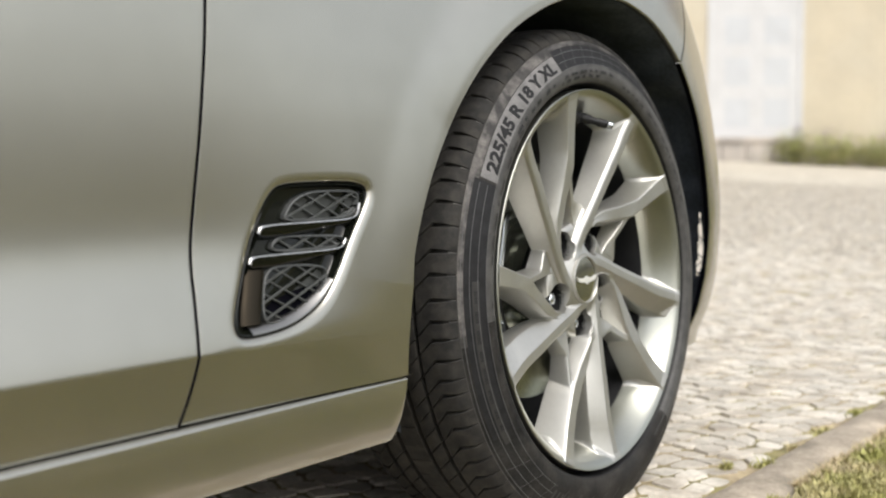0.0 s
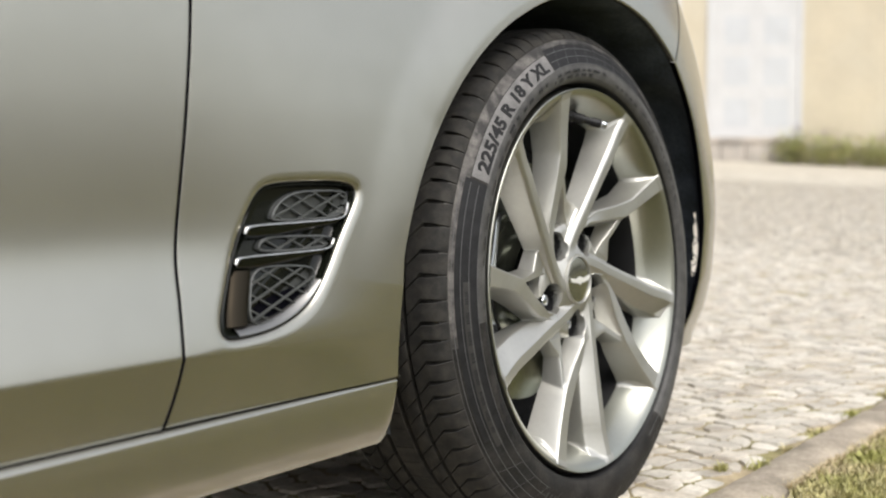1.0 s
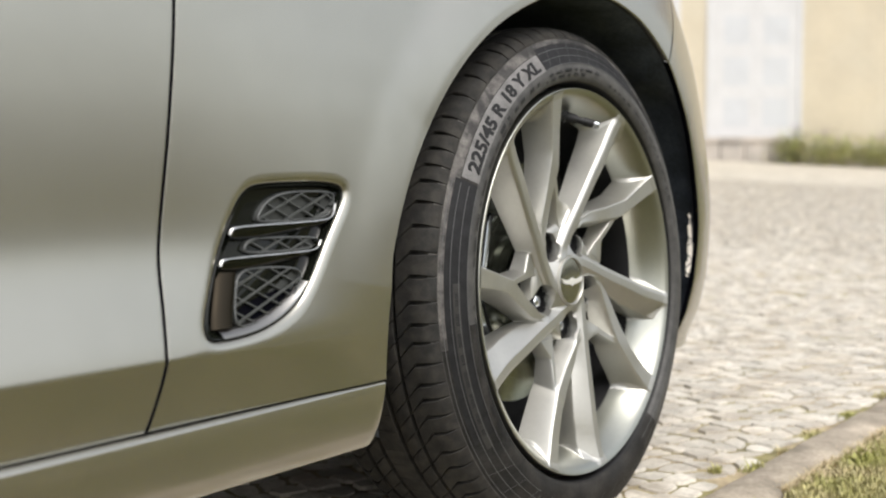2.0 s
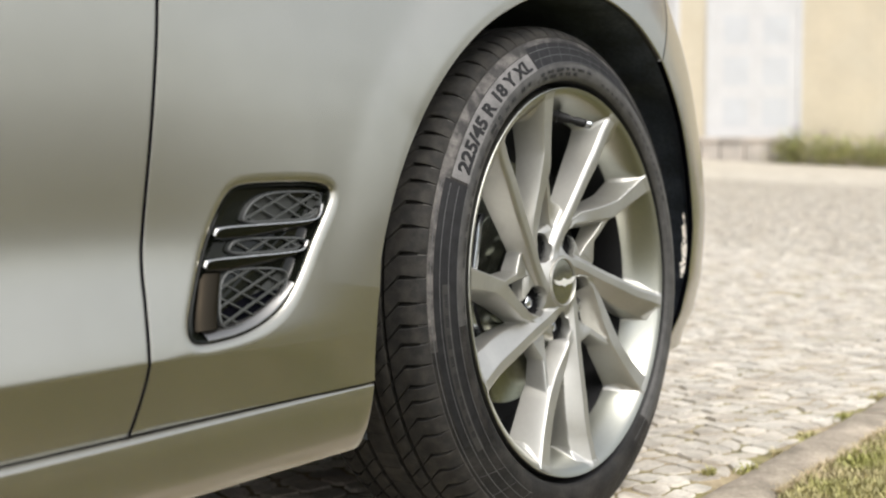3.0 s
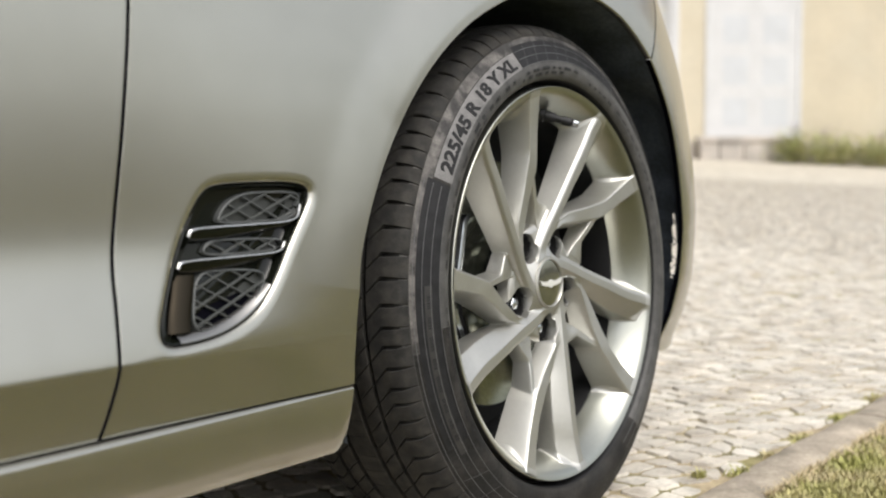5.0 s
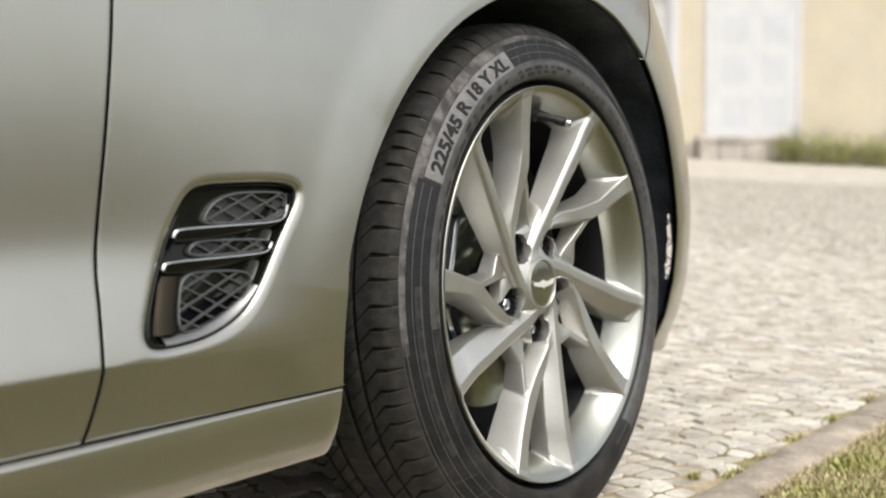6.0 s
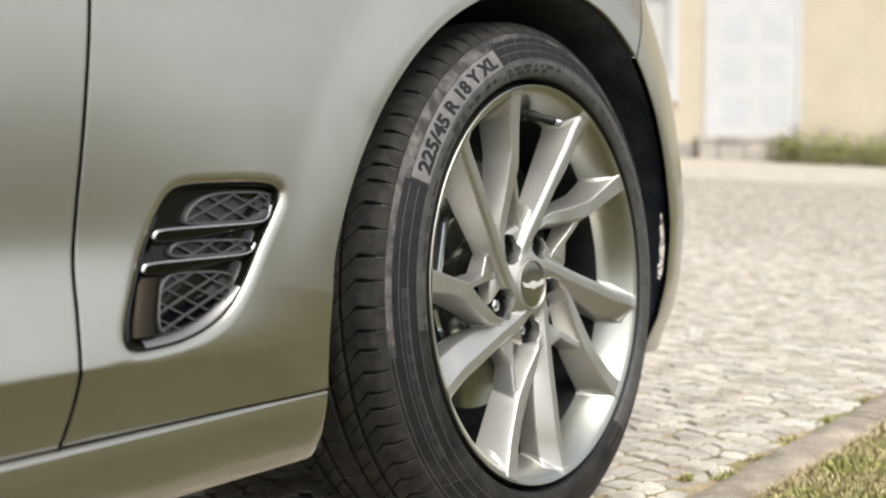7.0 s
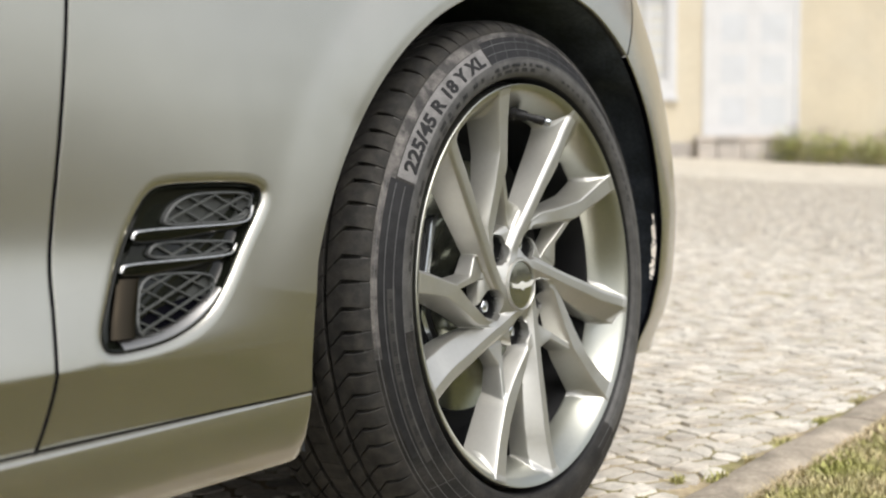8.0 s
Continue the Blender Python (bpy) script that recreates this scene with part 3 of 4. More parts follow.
RECESS = inset(VENT, -0.0083)
FENDER_END = 55.4
FENDER_START = 180.0 + math.degrees(math.asin((ARCH_Z - SILL_Z) / ARCH_R))


def fender():
    angles = [*np.arange(FENDER_END, 166, 1.0), *np.arange(166, 175.3, 0.22), *np.arange(175.3, 178.2, 0.06), *np.arange(178.2, 180.01, 0.22), *np.arange(180.25, 183.2, 0.25), FENDER_START]
    verts, faces = [], []
    n = 74
    for deg in angles:
        t = radians(deg)
        c, s = math.cos(t), math.sin(t)
        # distance to the outer border: the door seam, the top, the sill
        lim = 2.0
        if s > 0.02:
            lim = min(lim, (0.85 - ARCH_Z) / s)
        if s < 0:
            lim = min(lim, (ARCH_Z - SILL_Z - 0.001) / -s)
        if c < -0.4:
            to_seam = 0.7
            for _ in range(30):
                to_seam = (seam_x(ARCH_Z + s * to_seam) + 0.0025 - ARCH_X) / c
            lim = min(lim, to_seam)
        start = ARCH_R - 0.010 * min(max((deg - 166.0) / 17.0, 0.0), 1.0) - 0.0105 * lerp([(80, 0), (112, 1), (145, 1), (165, 0)], deg)
        ring = []
        for k in range(n):
            u = k / (n - 1)
            r = start + (lim - start) * (0.35 * u * u + 0.65 * u) if k < n - 2 else lim - 0.0010 * (n - 1 - k)
            x, z = ARCH_X + c * r, max(ARCH_Z + s * r, SILL_Z + 0.001)
            ring.append([x, flank(x, z), z])
        # rolled hem at the arch
        x, y, z = ring[0]
        hem = [[x - c * 0.0012, y + 0.009, z - s * 0.0012], [x - c * 0.0024, y + 0.005, z - s * 0.0024], [x - c * 0.0016, y + 0.0012, z - s * 0.0016]]
        x, y, z = ring[-1]
        tail = [[x - 0.0004, y + 0.0002, z], [x - 0.0006, y + 0.0007, z], [x - 0.0006, y + 0.012, z]] if c < -0.6 else [[x, y + 0.001, z + 0.002], [x, y + 0.003, z + 0.003], [x, y + 0.03, z + 0.003]]
        verts.append(hem + ring + tail)
    m = len(verts[0])
    flat = [p for r in verts for p in r]
    held = [inside(RECESS, p[0], p[2]) for p in flat]
    faces = []
    for i in range(len(verts) - 1):
        for j in range(m - 1):
            q = (i * m + j, i * m + j + 1, (i + 1) * m + j + 1, (i + 1) * m + j)
            if not all(held[k] for k in q):
                faces.append(q)
    used = {k for q in faces for k in q}
    for k in used:
        if held[k]:
            x, z = nearest_on(RECESS, flat[k][0], flat[k][2])
            flat[k] = [x, flank(x, z), z]
    remap = {k: i for i, k in enumerate(sorted(used))}
    return mesh_of("front_fender", [flat[k] for k in sorted(used)], [tuple(remap[k] for k in q) for q in faces], [PAINT, GAP], angle=30, indices=[1 if sum(flat[k][0] for k in q) / 4 < seam_x(sum(flat[k][2] for k in q) / 4) + 0.0022 and max(flat[k][1] for k in q) - min(flat[k][1] for k in q) > 0.004 else 0 for q in faces])


fender_ob = part("front_fender", fender(), car)

# rim of the fender that turns into the vent recess
rows = []
for d, y in ((-0.0085, 0.0), (-0.0060, 0.0001), (-0.0036, 0.0005), (-0.0014, 0.0013), (0.0003, 0.0024), (0.0013, 0.0038), (0.0018, 0.0056), (0.0019, 0.014)):
    rows.append([(x, flank(x, z) + y, z) for x, z in inset(VENT, d)])
part("vent_hem", grid("vent_hem", rows, PAINT, closed=True, angle=70), fender_ob)

# dark gap behind the panel seams
part("seam_strip", grid("seam_strip", [[(seam_x(z) - 0.012, flank(-0.7, z) + 0.004, z), (seam_x(z) + 0.012, flank(-0.7, z) + 0.004, z)] for z in np.linspace(0.236, 0.85, 40)], GAP), car)

# rocker panel below door and fender
SILL_END = -0.4045
rows = []
for x in [-1.75, -1.2, -0.9, -0.75, -0.62, -0.52, -0.46, -0.43, *[SILL_END - 0.020 * (1 - math.sin(0.1309 * i)) for i in range(13)]]:
    k = min(max(0.0, (x - SILL_END + 0.020) / 0.020), 1.0)
    round_off = 1 - math.sqrt(max(0.0, 1 - k * k))
    y0 = 0.0035 * max(0.0, (x + 0.75) / 0.35)
    bottom = 0.1635 + 0.014 * round_off
    e = 0.0026 + 0.0022 * min(max((-0.45 - x) / 0.5, 0.0), 1.0)
    edge = [(x, y0 + e * a - 0.0005, 0.2312 - e * b) for a, b in ((1.1, 0.0), (0.92, 0.03), (0.80, 0.10), (0.45, 0.40), (0.12, 0.76), (0.03, 0.90), (0.0, 1.05))]
    rows.append([(x, y0 + 0.05, 0.2312)] + edge + [(x, y0 + d, bottom + h * (0.2312 - bottom)) for d, h in ((0.0012, 0.716), (0.0034, 0.510), (0.0060, 0.303), (0.0088, 0.126), (0.0120, 0.035), (0.020, 0.0), (0.12, -0.03))])
rows.append([(p[0] + 0.0006, max(p[1], 0.10), p[2]) for p in rows[-1]])
part("rocker_panel", grid("rocker_panel", rows, PAINT, angle=40), car)
part("sill_gap", box("sill_gap", (-1.75, 0.014, 0.2300), (-0.42, 0.06, 0.2335), GAP), car)


# front bumper corner
def bumper():
    rows = []
    for deg in np.arange(FENDER_END - 0.12, -14.0, -1.3):
        t = radians(deg)
        c, s = math.cos(t), math.sin(t)
        x0, z = ARCH_X + c * ARCH_R, ARCH_Z + s * ARCH_R
        y0 = lip_y(deg)
        r = [(x0 - c * 0.0012, y0 + 0.009, z - s * 0.0012), (x0 - c * 0.0024, y0 + 0.005, z - s * 0.0024), (x0 - c * 0.0016, y0 + 0.0012, z - s * 0.0016), (x0, y0, z)]
        gx, gz = (c, s) if s > 0 else (1.0, 0.25 * s)
        for d in (0.006, 0.015, 0.027, 0.045, 0.07, 0.10, 0.13, 0.16):
            r.append((x0 + d * gx, y0 + bulge(d, deg), z + gz * d))
        rows.append(r)
    me = grid("front_bumper", rows, [PAINT, GAP], angle=30)
    for i, p in enumerate(me.polygons):
        p.material_index = 1 if i % (len(rows[0]) - 1) < 2 else 0
    return me


part("front_bumper", bumper(), car)
# dark joint where bumper meets fender
a = radians(FENDER_END - 0.25)
rows = []
for k in range(9):
    r = ARCH_R + 0.001 + 0.020 * k
    x, z = ARCH_X + math.cos(a) * r, ARCH_Z + math.sin(a) * r
    y = flank(x, z)
    rows.append([(x - 0.0008, y + 0.002, z + 0.0006), (x - 0.0008, y - 0.0004, z + 0.0006), (x + 0.0008, y - 0.0004, z - 0.0006), (x + 0.0008, y + 0.002, z - 0.0006)])
part("bumper_seam", grid("bumper_seam", rows, GAP), car)

# wheel house: felt liner, inner wall and the closed body round it
def liner():
    """The felt liner: tight behind the fender, wider behind the bumper, where a small meshed slot lets the daylight in."""
    v, f = [], []
    ts = [-22 + 0.8 * i for i in range(268)]
    ys = [None, 0.040, 0.0445, 0.0475, 0.0505, 0.0535, 0.0570, 0.0605, 0.10, 0.20, 0.36]
    for y in ys:
        for t in ts:
            k = min(max((52 - t) / 12, 0.0), 1.0)
            k = k * k * (3 - 2 * k)
            r = 0.4094 - 0.0105 * lerp([(80, 0), (112, 1), (145, 1), (165, 0)], t) if y is None else 0.403 + 0.027 * k
            yy = lip_y(t) + 0.0075 if y is None else max(y, lip_y(t) + 0.010)
            v.append((ARCH_X + r * math.cos(radians(t)), yy, ARCH_Z + r * math.sin(radians(t))))
    n = len(ts)
    for i in range(len(ys) - 1):
        for j in range(n - 1):
            t = ts[j] + 0.4
            if 1 <= i <= 6 and 1.8 < t < 15.5 and ys[i] + 0.001 > 0.0445 + max(0.0, (5 - t)) * 0.0032 and ys[i + 1] < 0.0585 - max(0.0, t - 3) * 0.0008:
                continue
            f.append((i * n + j, i * n + j + 1, (i + 1) * n + j + 1, (i + 1) * n + j))
    return mesh_of("wheel_arch_liner", v, f, LINER, angle=60)


arch_liner = part("wheel_arch_liner", liner(), car, "black felt wheel arch liner")
for k in range(7):
    t0, t1 = 1.0 + 2.1 * k, 3.6 + 2.1 * k
    if k % 2:
        t0, t1 = t1, t0
    p, q = [(ARCH_X + 0.431 * math.cos(radians(t)), y, ARCH_Z + 0.431 * math.sin(radians(t))) for t, y in ((t0, 0.042), (t1, 0.064))]
    part("slot_bar", grid("slot_bar", [[(a[0], a[1], a[2] - 0.0012), (a[0] + 0.002, a[1], a[2]), (a[0], a[1], a[2] + 0.0012)] for a in (p, q)], LINER, closed=True, caps=True), arch_liner)
part("inner_wing", box("inner_wing", (-0.45, 0.36, 0.12), (0.45, 0.40, 0.80), LINER), car)
part("underbody", box("underbody", (-1.75, 0.10, 0.150), (-0.42, 1.70, 0.20), BLACK, 0.01), car)
part("underbody", box("underbody", (-0.42, 0.42, 0.150), (0.60, 1.70, 0.20), BLACK, 0.01), car)
part("cabin_side", box("cabin_side", (-1.75, 0.05, 0.236), (-0.42, 0.09, 0.86), BLACK), car)


def shell():
    """The rest of the body: bonnet, far side and rounded nose, with a closed rear end."""
    rows = []
    for x in [-1.75, -1.4, -1.0, -0.7, -0.4, -0.2, 0.0, 0.15, 0.25, 0.33, 0.40, 0.47, 0.54, 0.60, 0.65, 0.69, 0.71, 0.715]:
        y = flank(min(x, 0.40), 0.85) + 0.0008
        f = max(0.0, (x - 0.25) / 0.465)
        drop = 0.30 * (1 - math.sqrt(max(0.0, 1 - f * f)))
        pull = 0.30 * (1 - math.sqrt(max(0.0, 1 - (max(0.0, x - 0.40) / 0.315) ** 2)))
        pts = [(y + pull, 0.16), (y + pull, 0.40), (y + pull, 0.846 - drop)] if x > 0.42 else [(y + 0.02, 0.80)] * 2 + [(y, 0.8485)]
        low = 0.846 - drop
        pts += [(y + pull + 0.03, low + 0.022), (y + pull + 0.12, low + 0.05), (y + pull + 0.35, low + 0.075), (0.92, low + 0.09), (1.49 - y - pull, low + 0.075), (1.72 - y - pull, low + 0.05), (1.81 - y - pull, low + 0.022), (1.84 - y - pull, low)]
        pts += [(1.84 - pull, min(0.55, low - 0.02)), (1.855 - pull, 0.29), (1.83 - pull, 0.20), (1.80 - pull, 0.16)]
        rows.append([(x, a, b) for a, b in pts])
    return grid("body_shell", rows, PAINT, caps=True, angle=50)


part("body_shell", shell(), car)
part("rear_panel", box("rear_panel", (-1.80, 0.03, 0.17), (-1.752, 1.80, 0.86), PAINT, 0.015), car)


# ---- side vent ----
def dish(steps, mat, name, angle=60):
    """Rings set into the vent's outline: (inset, depth below the flank)."""
    rings = [[(x, flank(x, z) + y, z) for x, z in inset(VENT, d)] for d, y in steps]
    return grid(name, rings, mat, closed=True, angle=angle)


vent = part("side_vent", dish(((0.0024, 0.0110), (0.0026, 0.0046), (0.0032, 0.0034), (0.0040, 0.0034), (0.0047, 0.0050), (0.0054, 0.0085), (0.0066, 0.0110), (0.0160, 0.0116)), GLOSS, "side_vent"), car, "gloss black side vent with chrome fins and grey mesh")
core = inset(VENT, 0.0150)
part("back_plate", mesh_of("back_plate", [(x, flank(x, z) + 0.0117, z) for x, z in core], [tuple(range(len(core)))], GLOSS, smooth=False), vent)


def along(path, n):
    """Points, and the normals to the side of the path, at even steps along a smoothed line."""
    pts = smoothed(path, 3, closed=False)
    xs, zs = np.array([p[0] for p in pts]), np.array([p[1] for p in pts])
    run = np.concatenate([[0], np.cumsum(np.hypot(np.diff(xs), np.diff(zs)))])
    t = np.linspace(0, run[-1], n)
    px, pz = np.interp(t, run, xs), np.interp(t, run, zs)
    dx, dz = np.gradient(px), np.gradient(pz)
    l = np.hypot(dx, dz)
    return [(float(a), float(b), float(-d / q), float(c / q), i / (n - 1)) for i, (a, b, c, d, q) in enumerate(zip(px, pz, dx, dz, l))]


def fin(path, drop):
    """A fin with a hooked rear end and an upturned front end: a gloss black body under a chrome edge."""
    edge, body = [], []
    for x, z, nx, nz, u in along(path, 60):
        y = flank(x, z) + 0.0003
        hook = max(0.0, 1 - u / 0.12)
        turned = max(0.0, (u - 0.88) / 0.12)
        top, nose = 0.0009 + 0.0007 * hook + 0.0005 * turned, 0.0012 + 0.0006 * hook + 0.0008 * turned
        deep = 0.0095 * (1 - 0.75 * turned) * (1 - 0.5 * hook)
        ring = [(top * 0.6, deep), (top, 0.0035), (top, 0.0012), (top * 0.4, 0.0), (-nose * 0.5, -0.0002), (-nose, 0.0006), (-nose, 0.0030), (-nose * 0.3, deep)]
        edge.append([(x + nx * s, y + d, z + nz * s) for s, d in ring])
        h = drop * (1 - 0.25 * hook) * (1 - 0.75 * max(0.0, (u - 0.30) / 0.70))
        body.append([(x + s * nx * 0.2, y + d, z - nose * 0.8 - s) for s, d in ((0.0, 0.0014), (h * 0.3, 0.0016), (h * 0.75, 0.0036), (h, 0.0075), (h, 0.0116), (0.0, 0.0116))])
    return grid("chrome_edge", edge, DARK_CHROME, closed=True, caps=True, angle=50), grid("fin", body, GLOSS, closed=True, caps=True, angle=35)


for path in ([(-0.6110, 0.3880), (-0.6095, 0.3925), (-0.6045, 0.3945), (-0.5850, 0.3953), (-0.5300, 0.3960), (-0.4960, 0.3968), (-0.4860, 0.4000), (-0.4820, 0.4050), (-0.4800, 0.4115)],
             [(-0.6250, 0.3618), (-0.6235, 0.3660), (-0.6190, 0.3678), (-0.6000, 0.3684), (-0.5550, 0.3688), (-0.5190, 0.3694), (-0.5090, 0.3712), (-0.5045, 0.3745), (-0.5025, 0.3785)]):
    chrome, body = fin(path, 0.0125)
    part("chrome_edge", chrome, part("fin", body, vent), "polished chrome edge")

# chrome ledge: the lower front wall of the dish
rows = []
for d, y in ((0.0036, 0.0029), (0.0046, 0.0027), (0.0062, 0.0038), (0.0084, 0.0060), (0.0106, 0.0084), (0.0112, 0.0112)):
    wide, thin = inset(VENT, d), inset(VENT, 0.0036 + (d - 0.0036) * 0.3)
    ring = []
    for (x, z), (x1, z1), (xv, zv) in zip(wide, thin, VENT):
        if zv < 0.343 and xv > -0.636:
            k = min(1.0, max(0.0, (zv - 0.318) / 0.024))
            x, z = x + (x1 - x) * k, z + (z1 - z) * k
            ring.append((x, flank(x, z) + y, z))
    rows.append(sorted(ring, key=lambda p: p[0] * 0.8 + p[2]))
part("chrome_ledge", grid("chrome_ledge", rows, LEDGE, angle=60), vent, "bright chrome ledge")

# rounded pillar between the lower mesh and the rear of the dish
rows = []
for x, z, nx, nz, u in along([(-0.6100, 0.3560), (-0.6145, 0.3400), (-0.6205, 0.3220), (-0.6230, 0.3090)], 24):
    y = flank(x, z)
    rows.append([(x + s, y + d, z) for s, d in ((0.0085, 0.0116), (0.0078, 0.0078), (0.0062, 0.0062), (0.0030, 0.0053), (-0.0020, 0.0050), (-0.0070, 0.0056), (-0.0115, 0.0070), (-0.0150, 0.0090), (-0.0165, 0.0116))])
part("pillar", grid("pillar", rows, SMOKED, closed=True, caps=True, angle=70), vent, "smoked chrome pillar")


def lattice(poly, name):
    """Diagonal wire mesh clipped to an outline, with a thin border."""
    ms, depth = [], 0.0066
    lo_x, hi_x = min(p[0] for p in poly) - 0.02, max(p[0] for p in poly) + 0.02
    for slope, dy in ((0.40, 0.0), (-0.50, 0.0008)):
        c = -0.3482
        while c < 0.35:
            run = []
            for i in range(161):
                x = lo_x + (hi_x - lo_x) * i / 160
                z = 0.36 + c + slope * (x + 0.55)
                if inside(poly, x, z):
                    run.append((x, z))
            if len(run) > 3:
                (x0, z0), (x1, z1) = run[0], run[-1]
                l = math.hypot(x1 - x0, z1 - z0)
                nx, nz = -(z1 - z0) / l * 0.0011, (x1 - x0) / l * 0.0011
                a, b = flank(x0, z0) + depth + dy, flank(x1, z1) + depth + dy
                v = [(x0 + nx, a + 0.0022, z0 + nz), (x0 + nx * 0.6, a, z0 + nz * 0.6), (x0 - nx * 0.6, a, z0 - nz * 0.6), (x0 - nx, a + 0.0022, z0 - nz),
                     (x1 + nx, b + 0.0022, z1 + nz), (x1 + nx * 0.6, b, z1 + nz * 0.6), (x1 - nx * 0.6, b, z1 - nz * 0.6), (x1 - nx, b + 0.0022, z1 - nz)]
                ms.append(mesh_of("wire", v, [(0, 1, 5, 4), (1, 2, 6, 5), (2, 3, 7, 6), (3, 0, 4, 7), (0, 3, 2, 1), (4, 5, 6, 7)], MESH, smooth=False))
            c += 0.0147
    rows = [[(x, flank(x, z) + depth + d, z) for x, z in inset(poly, k)] for k, d in ((-0.0008, 0.0050), (-0.0006, 0.0), (0.0006, -0.0006), (0.0012, 0.0002), (0.0014, 0.0046))]
    ms.append(grid("border", rows, MESH, closed=True))
    return joined(ms, name, [MESH])


for outline in ([(-0.5740, 0.3975), (-0.5730, 0.4040), (-0.5620, 0.4160), (-0.5420, 0.4232), (-0.5100, 0.4240), (-0.4830, 0.4232), (-0.4745, 0.4195), (-0.4765, 0.4100), (-0.4840, 0.4020), (-0.4960, 0.3980), (-0.53, 0.3968)],
                [(-0.5930, 0.3705), (-0.5900, 0.3800), (-0.5790, 0.3838), (-0.54, 0.3828), (-0.5030, 0.3812), (-0.4990, 0.3765), (-0.5060, 0.3712), (-0.54, 0.3700)],
                [(-0.6020, 0.3575), (-0.5620, 0.3572), (-0.5310, 0.3545), (-0.5245, 0.3480), (-0.5290, 0.3370), (-0.5440, 0.3240), (-0.5650, 0.3140), (-0.5900, 0.3085), (-0.6070, 0.3078), (-0.6125, 0.3140), (-0.6105, 0.3290)]):
    shape = smoothed(outline, 2)
    part("mesh_grille", lattice(shape, "mesh_grille"), vent, "grey diagonal wire mesh")
    part("duct", mesh_of("duct", [(x, flank(x, z) + 0.0112, z) for x, z in shape], [tuple(range(len(shape)))], VENT_GREY, smooth=False), vent)
hole = smoothed([(-0.609, 0.3195), (-0.594, 0.3280), (-0.5720, 0.3330), (-0.5480, 0.3375), (-0.5290, 0.3330), (-0.5460, 0.3215), (-0.580, 0.3120), (-0.604, 0.3135)], 2)
part("duct_opening", mesh_of("duct_opening", [(x, flank(x, z) + 0.0108, z) for x, z in hole], [tuple(range(len(hole)))], GAP, smooth=False), vent)


# ---- front wheel ----
CENTRE = Vector((0.0, 0.0, 0.2999))
WM = Matrix(((1.0, -0.0068, 0.0, CENTRE.x), (0.0068, 0.9988, 0.0492, CENTRE.y), (0.0, -0.0492, 0.9988, CENTRE.z), (0, 0, 0, 1)))
# wheel frame: x forward, y into the car, z up

RIM = [(0.2440, 0.018), (0.2442, 0.003), (0.2438, 0.0008), (0.2428, 0.0), (0.2412, 0.0006), (0.2390, 0.0014), (0.2355, 0.0034), (0.2315, 0.0085), (0.2250, 0.0180), (0.2195, 0.0280), (0.2155, 0.0370), (0.2130, 0.0450), (0.2122, 0.0470), (0.2125, 0.10), (0.2125, 0.17), (0.2200, 0.19), (0.2300, 0.20), (0.2400, 0.205)]
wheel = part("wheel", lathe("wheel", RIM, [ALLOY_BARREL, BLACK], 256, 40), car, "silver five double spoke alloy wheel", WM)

# inner barrel: silver alloy blackened, its deep shade put into the colour
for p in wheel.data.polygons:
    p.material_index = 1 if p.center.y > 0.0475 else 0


def front(r):
    """Depth of the spokes' ridges: dished towards the hub."""
    return 0.0035 + 0.0255 * (1 - np.minimum(r, 0.24) / 0.24) - 0.0030 * np.clip((r - 0.222) / 0.020, 0, 1.6)


POCKET_R, POCKET_A, POCKET_SIZE = 0.0575, 128.0, 0.0172
WINDOW = 0.047


def to_line(u, v, line, depth):
    """Distance from points to a polyline, and the line's depth at the nearest place."""
    best, at = np.full(u.shape, 9.0), np.zeros(u.shape)
    for (a, b), (c, d), p, q in zip(line, line[1:], depth, depth[1:]):
        t = np.clip(((u - a) * (c - a) + (v - b) * (d - b)) / ((c - a) ** 2 + (d - b) ** 2 + 1e-12), 0, 1)
        e = np.hypot(u - a - (c - a) * t, v - b - (d - b) * t)
        at = np.where(e < best, p + (q - p) * t, at)
        best = np.minimum(best, e)
    return best, at


def in_poly(u, v, poly):
    c = np.zeros(u.shape, bool)
    for (a, b), (d, e) in zip(poly, poly[1:] + poly[:1]):
        c ^= ((b > v) != (e > v)) & (u < (d - a) * (v - b) / (e - b + 1e-12) + a)
    return c


def blend(a, b, k):
    """The nearer of two surfaces, with a fillet of size k between them."""
    h = np.maximum(k - np.abs(a - b), 0) / k
    return np.minimum(a, b) - h * h * k * 0.25


def softened(line, depth, cuts):
    """The line and its depths with their corners rounded, the less the more it is cut before."""
    pts = [(*p, w) for p, w in zip(line, depth)]
    pts = [tuple(a + (b - a) * k / cuts for a, b in zip(p, q)) for p, q in zip(pts, pts[1:]) for k in range(cuts)] + [pts[-1]]
    for _ in range(2):
        out = [pts[0]]
        for p, q in zip(pts, pts[1:]):
            out += [tuple(0.75 * a + 0.25 * b for a, b in zip(p, q)), tuple(0.25 * a + 0.75 * b for a, b in zip(p, q))]
        pts = out + [pts[-1]]
    return [(a, b) for a, b, _ in pts], [w for _, _, w in pts]


